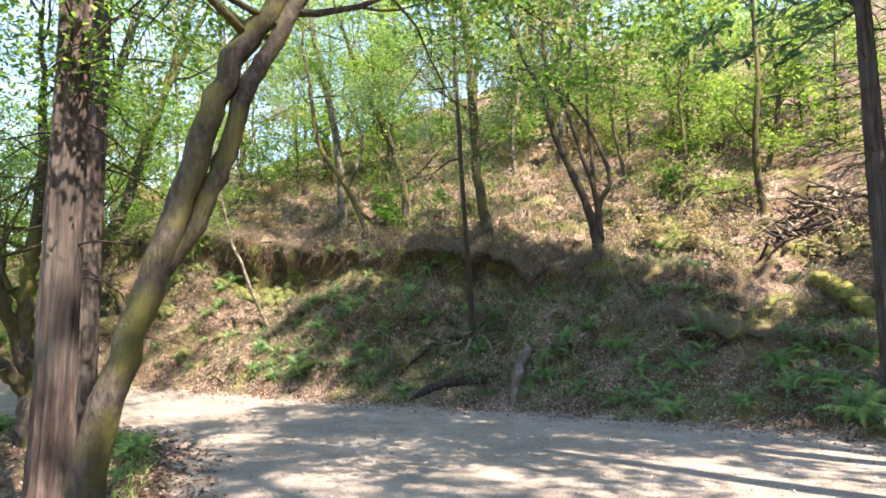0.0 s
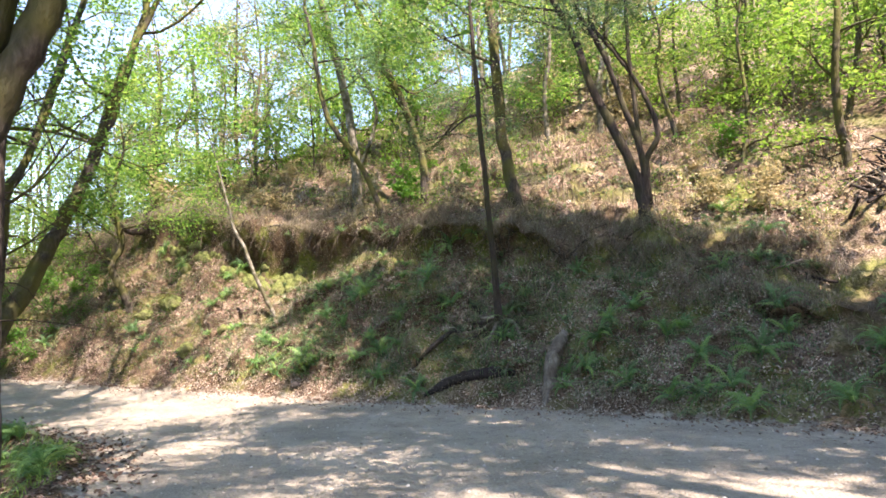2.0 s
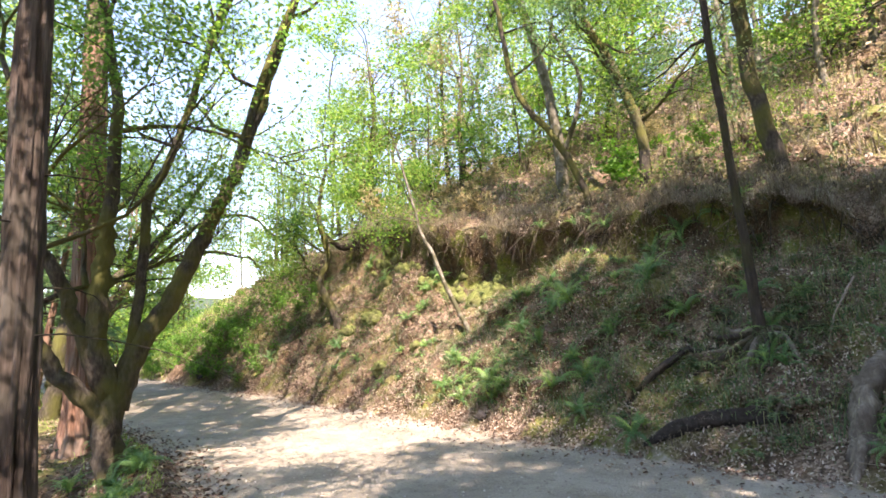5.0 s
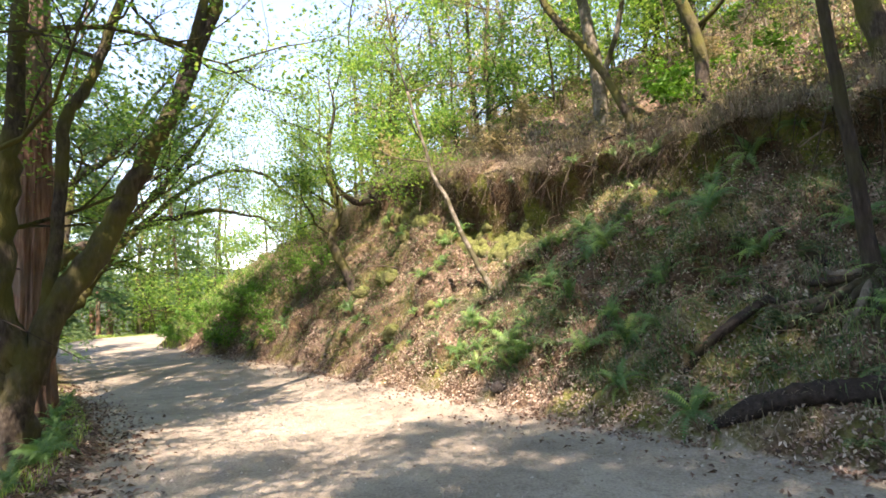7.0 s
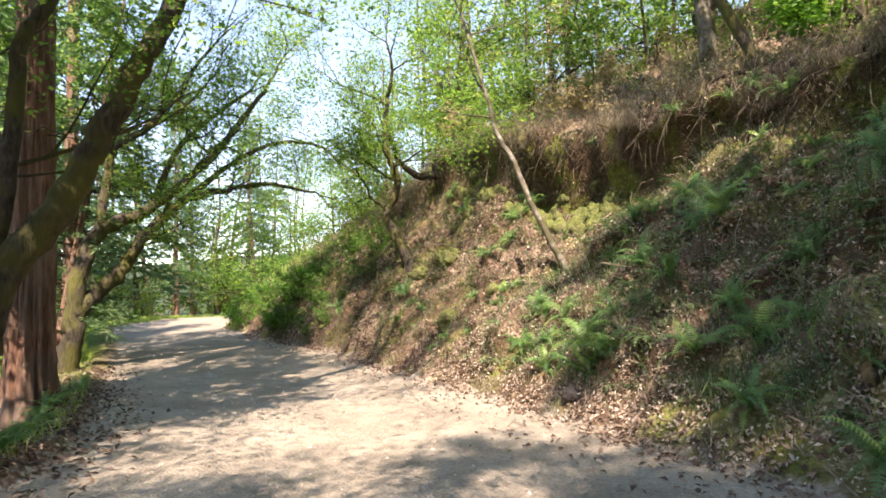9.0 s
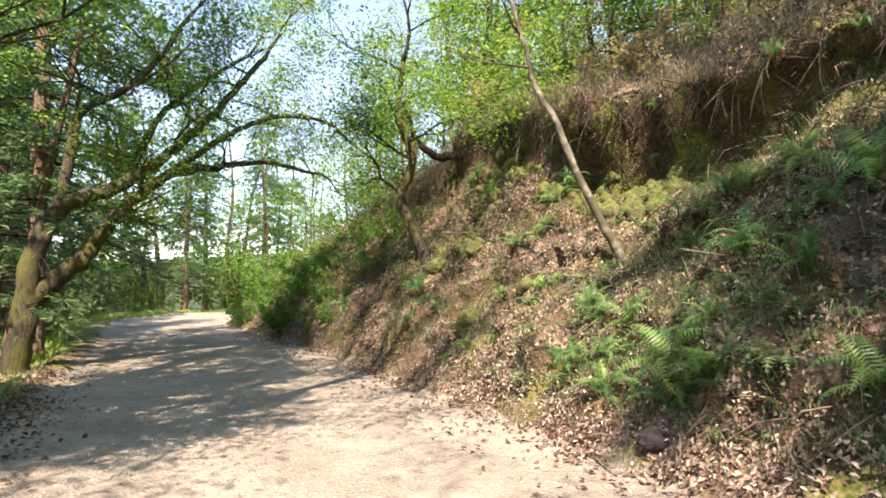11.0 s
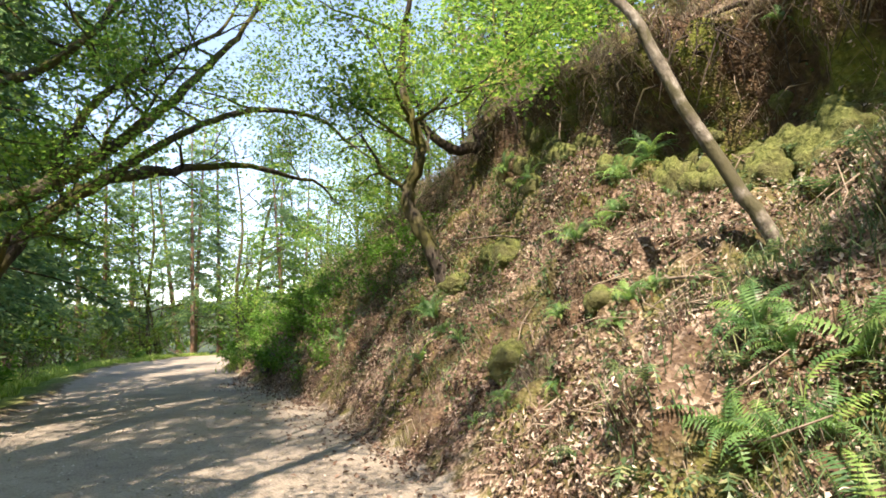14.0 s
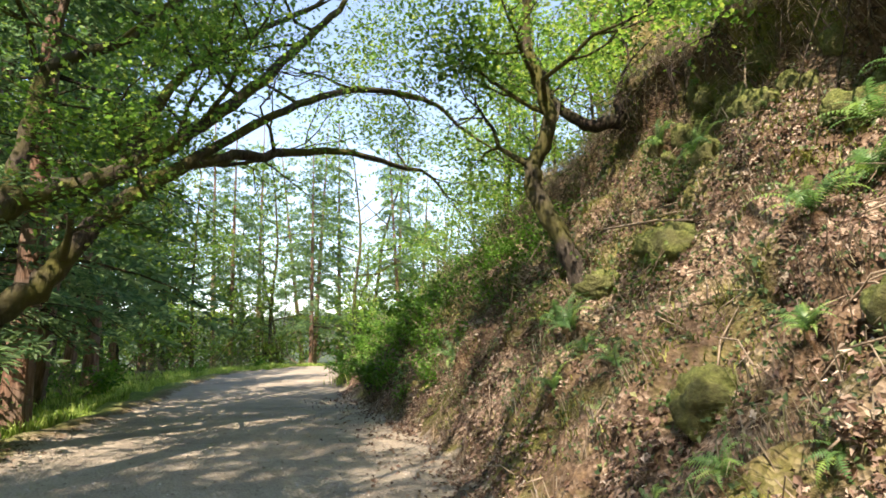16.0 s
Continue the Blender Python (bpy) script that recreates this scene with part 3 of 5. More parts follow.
def redwood(at, r, tall, seed, bottom=5.0, reach=3.2, lean=(0, 0), label="", crown="a", group="redwoods beside the road", sides=72, bark=None):
    rng = np.random.RandomState(seed)
    x, y, z = at
    ob = thing("redwood_tree", at, label, "tree", group)
    n = 72 if sides > 20 else 34
    rows = []
    for i in range(n):
        u = (i / (n - 1)) ** 1.5
        hgt = tall * u - 0.5 * (i == 0)
        rows.append((x + lean[0] * hgt, y + lean[1] * hgt, z + hgt, r * (1 - 0.85 * u) * (1 + 0.45 * math.exp(-max(hgt, 0) / 0.5))))
    v, f = tube(rows, sides, 0.05, rng, 9 if sides > 20 else 5, 0.07)
    if sides > 20:
        # shaggy strips and furrows
        mid = np.array(rows)[:, None, :3]
        arm = v.reshape(n, sides, 3) - mid
        a = np.linspace(0, 2 * np.pi, sides, endpoint=False)[None]
        up = np.array(rows)[:, 2:3] * 0.9
        arm *= (1.05 - 0.20 * np.abs(bumps(6 * np.cos(a) + up * 0.5, 6 * np.sin(a) + up * 0.3, 2.4, seed)))[..., None]
        v = (mid + arm).reshape(-1, 3)
    part("trunk", (v, f), bark or REDWOOD, ob)
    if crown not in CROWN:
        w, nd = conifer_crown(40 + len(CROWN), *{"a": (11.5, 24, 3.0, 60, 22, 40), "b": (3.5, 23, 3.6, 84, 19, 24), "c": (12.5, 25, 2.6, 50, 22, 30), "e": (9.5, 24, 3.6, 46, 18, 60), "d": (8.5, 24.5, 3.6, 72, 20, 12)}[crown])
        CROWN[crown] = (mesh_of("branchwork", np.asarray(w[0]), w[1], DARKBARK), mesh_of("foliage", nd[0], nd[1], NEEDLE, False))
    for nm, me in zip(("branchwork", "foliage"), CROWN[crown]):
        c = new(nm, me)
        c.parent = ob
        c["kind"] = "stuff"
        c.matrix_basis = pose(lean[0] * 8, lean[1] * 8, 0, 0, 0, rng.uniform(0, 360)) @ Matrix.Diagonal((reach / 3.2, reach / 3.2, tall / 25, 1))
    return ob


# trees on the bank
broadleaf("slender_tree", [([(0.93, 18.6, 1.95), (0.83, 18.61, 4.0), (0.69, 18.61, 6.35), (0.59, 18.62, 8.76), (0.49, 18.62, 11.05), (0.42, 18.63, 13.5)], 0.09, 0.045, 1.7)], DARKBARK, BAYLEAF, 11, "slender dark-barked tree on the bank's face", boughs=6, reach=1.9, low=0.55, per=9, radius=0.4)
broadleaf("curved_oak", [([(-2.92, 23.4, 5.3), (-3.24, 23.33, 6.58), (-3.93, 23.18, 7.94), (-4.73, 23.01, 9.13), (-5.07, 22.94, 10.53), (-5.23, 22.9, 11.94), (-5.55, 22.84, 13.4)], 0.115, 0.06, 1.3)], OAKBARK, OAKLEAF, 12, "young oak with a curved dark trunk on the bank's top", boughs=5, reach=2.2, low=0.6, per=22, radius=0.42, size=0.09)
broadleaf("pale_tree", [([(-4.31, 25.5, 6.9), (-4.49, 25.47, 9.5), (-4.87, 25.4, 11.79), (-5.37, 25.32, 13.84), (-5.88, 25.23, 16.7)], 0.19, 0.11, 1.3), ([(-4.2, 25.5, 8.0), (-3.6, 25.4, 9.4), (-3.5, 25.3, 10.6), (-4.3, 25.2, 12.2)], 0.09, 0.04, 1.0)], PALEBARK, OAKLEAF, 13, "pale mossy tree standing upright above the ledge", boughs=4, reach=2.8, low=0.65, per=22, radius=0.42, size=0.09)
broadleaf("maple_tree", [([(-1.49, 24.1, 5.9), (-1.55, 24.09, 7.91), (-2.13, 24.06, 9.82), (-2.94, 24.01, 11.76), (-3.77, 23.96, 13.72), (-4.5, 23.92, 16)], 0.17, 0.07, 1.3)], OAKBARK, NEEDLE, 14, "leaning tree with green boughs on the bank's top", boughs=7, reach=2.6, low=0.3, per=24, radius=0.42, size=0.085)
broadleaf("tall_tree", [([(1.77, 21.59, 5.1), (1.44, 21.62, 7.13), (1.26, 21.63, 9.07), (1.19, 21.63, 11.27), (1.01, 21.65, 13.29), (0.82, 21.66, 15.5)], 0.20, 0.13, 1.5)], OAKBARK, OAKLEAF, 15, "tall straight mossy tree rooted at the ledge", boughs=5, reach=2.8, low=0.55, per=22, radius=0.42, size=0.09)
broadleaf("multi_stemmed_tree", [
    ([(5.11, 19.33, 4.7), (4.92, 19.38, 5.87), (4.44, 19.51, 7.24), (3.93, 19.64, 8.46), (3.61, 19.73, 9.88), (2.99, 19.9, 11.38), (2.26, 20.09, 13.35)], 0.155, 0.07, 1.3),
    ([(5.18, 19.3, 4.9), (5.12, 19.32, 6.43), (4.81, 19.41, 7.6), (4.24, 19.56, 9.61), (3.64, 19.72, 11.09), (3.62, 19.73, 13.56)], 0.10, 0.05, 1.0),
    ([(5.24, 19.29, 5.0), (5.23, 19.29, 6.23), (5.57, 19.2, 6.97), (5.27, 19.28, 8.14), (4.77, 19.42, 9.16), (3.99, 19.63, 10.44)], 0.09, 0.05, 1.0),
    ([(5.19, 19.3, 5.0), (5.06, 19.34, 7.39), (4.96, 19.37, 9.34), (4.96, 19.36, 11.52), (5.01, 19.35, 13.34)], 0.07, 0.04, 1.0)],
    DARKBARK, BAYLEAF, 16, "bay tree with several dark stems from one foot", boughs=3, reach=1.8, low=0.65, per=12, radius=0.4)
broadleaf("leaning_tree", [([(-6.57, 22.58, 2.1), (-6.9, 22.46, 2.86), (-7.29, 22.32, 3.83), (-7.57, 22.22, 4.68), (-7.89, 22.11, 5.32), (-8.03, 22.06, 6.03), (-8.4, 21.9, 7.6)], 0.075, 0.035, 1.2)], PALEBARK, OAKLEAF, 17, "thin pale mottled trunk leaning out of the bank", boughs=3, reach=1.4, low=0.75, per=0, depth=1)
broadleaf("crooked_oak", [
    ([(-13.34, 25.26, 2.0), (-13.47, 25.14, 2.75), (-13.67, 24.95, 3.49), (-13.91, 24.74, 4.26), (-13.86, 24.78, 4.74), (-13.7, 24.92, 5.4), (-13.82, 24.82, 6.12), (-13.93, 24.71, 6.96), (-13.84, 24.8, 8.2)], 0.19, 0.07, 1.4)],
    OAKBARK, OAKLEAF, 18, "crooked oak with a bent mossy trunk on the bank", boughs=7, reach=2.2, low=0.45, per=22, radius=0.62, size=0.09, shape="lobed", wide=0.85)
snag = broadleaf("fallen_snag", [([(-13.9, 27.9, 6.0), (-14.3, 27.62, 6.15), (-14.76, 27.25, 6.12), (-15.1, 26.98, 6.4), (-15.36, 26.78, 6.76), (-15.48, 26.68, 7.3), (-15.7, 26.5, 8.0)], 0.17, 0.05, 1.0), ([(-14.33, 27.57, 6.1), (-14.36, 27.57, 6.5), (-14.28, 27.6, 6.95)], 0.11, 0.05, 1.0)], DARKBARK, OAKLEAF, 19, "dead broken snag jutting out from the ledge", "dead tree", per=0, boughs=1, reach=1.0, low=0.8, depth=1)

# trees on the road's outer side
broadleaf("leaning_oak", [
    ([(-3.54, 5.94, 0.75), (-3.32, 6.05, 2.06), (-3.03, 6.19, 3.09), (-2.76, 6.31, 4.13), (-2.53, 6.43, 5.05), (-2.27, 6.55, 5.83), (-1.88, 6.74, 6.6), (-1.5, 7.0, 8.2)], 0.165, 0.11, 1.35),
    ([(-2.98, 6.25, 3.2), (-2.70, 6.38, 3.7), (-2.41, 6.49, 4.49), (-2.21, 6.58, 5.31), (-1.93, 6.72, 5.98), (-1.2, 6.9, 7.4)], 0.12, 0.09, 1.0)],
    OAKBARK, OAKLEAF, 21, "oak with a forked mossy trunk leaning over the road", boughs=5, reach=3.2, low=0.75, per=28, radius=0.5, size=0.10)
redwood((-4.35, 6.75, 0.45), 0.21, 24, 31, label="redwood with rough grey-brown bark, darkened for shade, at the road's edge", crown="a", bark=GREYSHADEWOOD)
redwood((-6.1, 10.2, -0.2), 0.22, 22, 32, label="redwood trunk with shade-darkened grey bark standing down the slope", crown="c", bark=GREYSHADEWOOD)
redwood((-12.5, 14.8, 0.0), 0.35, 26, 34, label="thick redwood with fibrous red bark beside the road", crown="a")
redwood((8.85, 11.8, 0.75), 0.22, 20, 35, bottom=3.5, reach=3.4, label="redwood with shade-darkened grey bark and thin bare lower branches", crown="e", bark=GREYSHADEWOOD)
broadleaf("spreading_oak", [
    ([(-8.93, 13.25, -0.25), (-9.0, 13.1, 0.7), (-8.95, 13.15, 1.5), (-9.06, 12.94, 2.1), (-9.07, 12.92, 3.05), (-9.04, 13.0, 4.11), (-9.02, 13.05, 4.93), (-9.0, 13.1, 7.0)], 0.26, 0.10, 1.5),
    ([(-9.0, 13.1, 1.0), (-9.1, 12.83, 1.37), (-9.3, 12.34, 1.95), (-9.43, 11.99, 2.72), (-9.52, 11.77, 3.32), (-9.9, 11.0, 5.2)], 0.17, 0.08, 1.0),
    ([(-8.98, 13.15, 1.2), (-9.05, 12.97, 1.69), (-9.17, 12.66, 2.65), (-9.31, 12.3, 3.58), (-9.43, 12.01, 4.17), (-9.51, 11.79, 5.6)], 0.16, 0.08, 1.0),
    # High ends of these four stems are unseen, added to shade the bank
    ([(-8.95, 13.2, 1.2), (-8.87, 13.46, 2.1), (-8.66, 13.96, 2.95), (-8.5, 14.3, 3.75), (-8.35, 14.6, 4.5), (-8.2, 15.0, 5.4), (-8.0, 15.5, 6.9), (-7.8, 15.9, 8.4), (-7.6, 16.4, 10.2), (-7.4, 17.0, 12.2)], 0.21, 0.07, 1.0),
    ([(-8.93, 13.25, 1.6), (-8.86, 13.45, 2.49), (-8.81, 13.58, 4.16), (-8.79, 13.63, 5.01), (-8.67, 13.93, 5.65), (-8.5, 14.3, 7.0), (-8.3, 14.8, 9.0), (-8.0, 15.2, 11.0)], 0.11, 0.05, 1.0),
    ([(-8.2, 15.0, 5.4), (-7.7, 15.6, 8.2), (-6.9, 16.6, 11.5), (-6.2, 17.6, 14.5)], 0.09, 0.04, 1.0),
    ([(-8.67, 13.93, 5.65), (-8.62, 14.9, 8.5), (-8.7, 16.3, 11.8), (-8.9, 17.4, 14.0)], 0.065, 0.04, 1.0)],
    OAKBARK, OAKLEAF, 22, "spreading oak with mossy limbs fanning from a low fork", boughs=4, reach=3.0, low=0.62, per=18, radius=0.45, shape="lobed", wide=0.85, size=0.085, rise=0.3)
broadleaf("arching_oak", [
    ([(-17.7, 17.0, -0.1), (-17.65, 17.05, 1.0), (-17.6, 17.3, 1.9), (-17.7, 17.78, 2.3), (-17.73, 18.27, 2.84), (-17.8, 18.94, 3.8), (-17.88, 19.74, 4.6), (-17.96, 20.46, 5.1), (-18.09, 21.62, 5.45), (-18.26, 23.24, 5.89), (-18.46, 25.04, 5.84)], 0.27, 0.05, 1.4),
    ([(-17.65, 17.05, 1.2), (-17.6, 17.2, 2.6), (-17.66, 17.63, 3.75), (-17.72, 18.23, 4.15), (-17.83, 19.21, 4.7), (-17.93, 20.15, 5.52), (-18.04, 21.13, 6.55), (-18.14, 22.15, 7.83), (-18.26, 23.19, 9.14)], 0.23, 0.07, 1.0),
    ([(-17.6, 17.4, 3.2), (-17.66, 17.69, 3.89), (-17.69, 17.91, 5.36), (-17.7, 18.06, 6.15), (-17.79, 18.89, 6.83), (-17.88, 19.73, 7.78), (-17.9, 20.4, 9.0)], 0.15, 0.06, 1.0),
    ([(-17.83, 19.21, 4.7), (-17.86, 19.5, 5.57), (-17.92, 20.08, 6.69), (-18.05, 21.3, 7.91), (-18.2, 22.64, 9.05)], 0.11, 0.05, 1.0),
    ([(-17.88, 19.74, 4.6), (-18.01, 20.85, 5.57), (-18.15, 22.18, 6.6), (-18.32, 23.79, 7.44), (-18.53, 25.74, 7.71), (-18.65, 26.85, 7.24)], 0.11, 0.04, 1.0)],
    OAKBARK, OAKLEAF, 23, "oak whose long mossy limbs arch over the road", boughs=6, reach=2.1, low=0.42, per=15, wide=0.85, size=0.085, radius=0.45, shape="lobed")

# unseen tall trees added beside the walk's start to shade road and bank
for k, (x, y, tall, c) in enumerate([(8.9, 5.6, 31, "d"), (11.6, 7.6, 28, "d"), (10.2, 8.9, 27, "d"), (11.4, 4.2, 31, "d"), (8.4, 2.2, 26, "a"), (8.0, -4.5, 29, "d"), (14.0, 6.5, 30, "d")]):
    redwood((x, y, ground_z(x, y) - 0.1), 0.3, tall, 70 + k, reach=3.9, label="unseen tall redwood on the bank, added for its shade", crown=c, sides=16)


# ---- woods behind ----
def hill_tree(seed, tall, leaf, bark, per, name="hillside_tree", label=""):
    rng = np.random.RandomState(seed)
    pts = [(0, 0, -0.4)]
    for i in range(1, 6):
        pts.append((pts[-1][0] + rng.normal() * 0.22, pts[-1][1] + rng.normal() * 0.22, tall * i / 5))
    return broadleaf(name, [(pts, 0.11, 0.04, 1.2)], bark, leaf, seed, label, "tree", per=per, radius=0.5, size=0.17, boughs=9, reach=2.1, low=0.2, depth=1, far=True, group="trees on the wooded hillside")


def set_down(ob, x, y, turn, size, sink=0.05, lean_x=0.0, lean_y=0.0):
    a, b, c = (float(v[0]) for v in settle(np.array([x]), np.array([y]))[:3])
    made = copy_thing(ob, pose(a, b, c - sink, lean_x, lean_y, turn))
    made.scale = (size, size, size)
    return made


rng = np.random.RandomState(77)
KINDS = [hill_tree(51, 8.5, BAYLEAF, PALEBARK, 19, label="thin grey-barked bay tree on the hillside"),
         hill_tree(52, 10.0, OAKLEAF, PALEBARK, 19, label="thin pale-barked oak on the hillside"),
         hill_tree(53, 7.0, GREYLEAF, PALEBARK, 19, label="dry thin tree with grey-green leaves on the hillside"),
         hill_tree(54, 9.0, BRIGHTLEAF, OAKBARK, 19, label="young tree with sunlit yellow-green leaves")]
FULL = [broadleaf("leafy_tree", [([(0, 0, -0.4), (0.1, 0.1, 2.5), (-0.1, 0.2, 5), (0.1, 0, 8)], 0.09, 0.03, 1.2)], OAKBARK, lf, 55 + i, lb, "tree", per=16, radius=0.6, size=0.17, boughs=13, reach=2.3, low=0.06, depth=1, far=True, group="leafy trees in the woods")
        for i, (lf, lb) in enumerate([(OAKLEAF, "leafy green tree with branches down to the ground"), (BRIGHTLEAF, "leafy tree with bright yellow-green leaves")])]
spots = []
while len(spots) < 56:
    s, d = rng.uniform(4, 64), 8.5 + 44 * rng.uniform() ** 1.3
    x, y = toe_point(s, d)
    if all((x - a) ** 2 + (y - b) ** 2 > 5 for a, b, _ in spots):
        spots.append((x, y, s))
for i, (x, y, s) in enumerate(spots):
    k = int(rng.choice(4, p=[0.34, 0.3, 0.26, 0.1])) if x < 4 else int(rng.choice(4, p=[0.4, 0.1, 0.2, 0.3]))
    set_down(KINDS[k], x, y, rng.uniform(0, 360), rng.uniform(0.8, 1.3) * (1 + 0.012 * max(0, y - 28)))
for x, y, sz in [(9.4, 23.0, 0.8), (13.5, 24.0, 1.0), (8.0, 25.0, 0.8)]:
    set_down(KINDS[3], x, y, rng.uniform(0, 360), sz)
# beyond the bend
for i in range(15):
    x, y = rng.uniform(-80, -52), rng.uniform(14, 60)
    set_down(FULL[int(i % 4 == 0)], x, y, rng.uniform(0, 360), rng.uniform(1.1, 2.3), 0.2, rng.normal() * 7, rng.normal() * 7)
for x, y, sz in [(-50, 47, 1.3), (-53, 50, 1.6), (-57, 53, 1.8), (-62, 57, 2.0), (-66, 61, 2.2), (-60, 50, 2.0)]:
    set_down(FULL[0], x, y, rng.uniform(0, 360), sz)
for i in range(9):
    x, y = rng.uniform(-58, -49.5), rng.uniform(19, 44)
    set_down(FULL[i % 2], x, y, rng.uniform(0, 360), rng.uniform(0.55, 1.0))
for x, y, k, sz in [(-50, 27, 0, 1.6), (-52, 33, 1, 1.7), (-50, 39, 0, 1.9), (-54, 22, 0, 1.8), (-48, 19, 0, 1.5), (-43, 16, 0, 1.5), (-38, 14, 1, 1.4)]:
    set_down(FULL[k], x, y, rng.uniform(0, 360), sz)
for s, d, k, sz in [(37, 8, 0, 0.75), (40, 6.5, 1, 0.7), (42, 9, 0, 0.9), (44, 6, 0, 0.7), (46, 8.5, 0, 0.9), (48, 6, 1, 0.7), (51, 8, 0, 0.9), (54, 6.5, 0, 0.8), (33, 9.5, 0, 0.7), (29, 10.5, 1, 0.7), (57, 8, 0, 1.0), (43, 5.2, 0, 0.75), (46, 5.2, 1, 0.8), (36, 9, 0, 1.2), (39, 11, 1, 1.4), (41, 8, 0, 1.2), (44, 10.5, 0, 1.4), (33.5, 12, 0, 1.3), (30, 14, 0, 1.3)]:
    x, y = toe_point(s, d)
    set_down(FULL[k], x, y, rng.uniform(0, 360), sz)
for x, y, k, sz in [(-30, 13, 0, 1.5), (-35, 10, 0, 1.7), (-25, 9, 0, 1.4), (-22, 11.5, 0, 1.2), (-41, 12, 0, 1.6)]:
    set_down(FULL[k], x, y, rng.uniform(0, 360), sz)
for i in range(24):
    s = rng.uniform(8, 50)
    x, y = toe_point(s, rng.uniform(13, 34) + (8 if s < 22 else 0))
    set_down(FULL[int(i % 3 == 0)], x, y, rng.uniform(0, 360), rng.uniform(0.6, 1.2))
for x, y, k, sz in [(16.5, 24, 1, 0.9), (18, 20, 1, 0.9), (17, 27, 0, 1.1), (12.0, 28, 1, 1.0), (19, 30, 0, 1.2), (22, 22, 0, 1.1), (9.5, 29, 1, 0.9), (14, 31, 0, 1.1)]:
    set_down(FULL[k], x, y, rng.uniform(0, 360), sz)
for i in range(12):
    x, y = rng.uniform(-48, -24), rng.uniform(0, 17)
    set_down(KINDS[int(rng.choice([0, 1]))], x, y, rng.uniform(0, 360), rng.uniform(0.7, 1.2), 0.2, rng.normal() * 9, rng.normal() * 9)
for ob, (x, y) in zip(FULL, [(-52, 24), (13, 26.5)]):
    ob.location = (x, y, ground_z(x, y))
for ob in KINDS:
    x, y = toe_point(*{0: (22, 12), 1: (30, 13), 2: (38, 11), 3: (8, 11)}[KINDS.index(ob)])
    ob.location = (x, y, ground_z(x, y))
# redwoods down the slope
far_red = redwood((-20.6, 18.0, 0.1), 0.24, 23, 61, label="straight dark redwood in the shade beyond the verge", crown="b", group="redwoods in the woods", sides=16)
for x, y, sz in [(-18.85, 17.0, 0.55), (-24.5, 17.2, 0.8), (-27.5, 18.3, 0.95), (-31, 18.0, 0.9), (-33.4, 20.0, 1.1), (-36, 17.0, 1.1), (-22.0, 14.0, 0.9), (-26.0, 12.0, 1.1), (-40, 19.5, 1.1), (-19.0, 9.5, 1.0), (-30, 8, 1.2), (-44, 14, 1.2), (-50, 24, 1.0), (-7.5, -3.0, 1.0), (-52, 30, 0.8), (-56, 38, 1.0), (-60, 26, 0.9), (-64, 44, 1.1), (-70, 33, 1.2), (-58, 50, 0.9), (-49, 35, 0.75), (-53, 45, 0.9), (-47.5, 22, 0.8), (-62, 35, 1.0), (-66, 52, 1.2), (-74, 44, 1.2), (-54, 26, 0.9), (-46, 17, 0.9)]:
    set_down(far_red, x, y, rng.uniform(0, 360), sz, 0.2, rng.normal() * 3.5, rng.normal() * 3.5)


# ---- bushes ----
def bush(seed, leaf, tall, wide, label, name="bush", n=5, per=20, size=0.11):
    rng2 = np.random.RandomState(seed)
    ob = thing(name, (0, 0, 0), label, "bush", "undergrowth")
    wood, tips = [], []
    for k in range(n):
        a = rng2.uniform(0, 6.283)
        grow((rng2.normal() * 0.08, rng2.normal() * 0.08, -0.05), (math.cos(a) * wide, math.sin(a) * wide, tall), 0.012, math.hypot(wide, tall) * rng2.uniform(0.6, 1.1), 1, rng2, wood, tips)
    part("branchwork", join(wood), TWIG, ob, kind="stuff")
    part("foliage", crown_of(tips, rng2, per, 0.12, size), leaf, ob, smooth=False, kind="stuff")
    return ob


BUSHES = [bush(71, IVY, 0.9, 0.6, "dark green leafy bush growing on the bank", per=14),
          bush(72, GREYLEAF, 0.8, 0.7, "dry grey-green brush on the hillside", per=10),
          bush(73, CLOVER, 0.4, 0.5, "low bright green undergrowth in the sun", per=13),
          bush(74, IVY, 0.6, 0.7, "green leafy undergrowth beside the road", per=13)]
places = []
for i in range(34):
    x, y = toe_point(rng.uniform(38, 55), rng.uniform(0.5, 4.5))
    places.append((int(rng.choice([0, 3, 2, 3])), x, y, rng.uniform(0.5, 1.0)))
for i in range(40):
    x, y = toe_point(rng.uniform(41, 55), rng.uniform(0.1, 2.4))
    places.append((2, x, y, rng.uniform(0.6, 1.0)))
for i in range(60):
    x, y = toe_point(rng.uniform(6, 56), rng.uniform(6, 24))
    places.append((int(rng.choice([1, 1, 0, 2, 3])), x, y, rng.uniform(0.7, 1.8)))
for i in range(46):
    x, y = toe_point(rng.uniform(10, 36), rng.uniform(5.3, 14))
    places.append((int(rng.choice([1, 3, 0, 2, 1])), x, y, rng.uniform(0.45, 1.0)))
for i in range(46):
    x = rng.uniform(-46, -17)
    y = np.interp(x, [-46, -38, -28, -18.4], [31, 25, 21, 18]) - rng.uniform(0.8, 6)
    places.append((int(rng.choice([3, 0, 2])), x, y, rng.uniform(0.7, 1.6)))
for i in range(26):
    x, y = rng.uniform(-17, -8.8), rng.uniform(5, 11.8)
    places.append((int(rng.choice([0, 3, 3])), x, y, rng.uniform(0.8, 1.9)))
for i in range(30):
    x, y = rng.uniform(-70, -48), rng.uniform(16, 60)
    places.append((int(rng.choice([3, 2, 0])), x, y, rng.uniform(1.8, 4.2)))
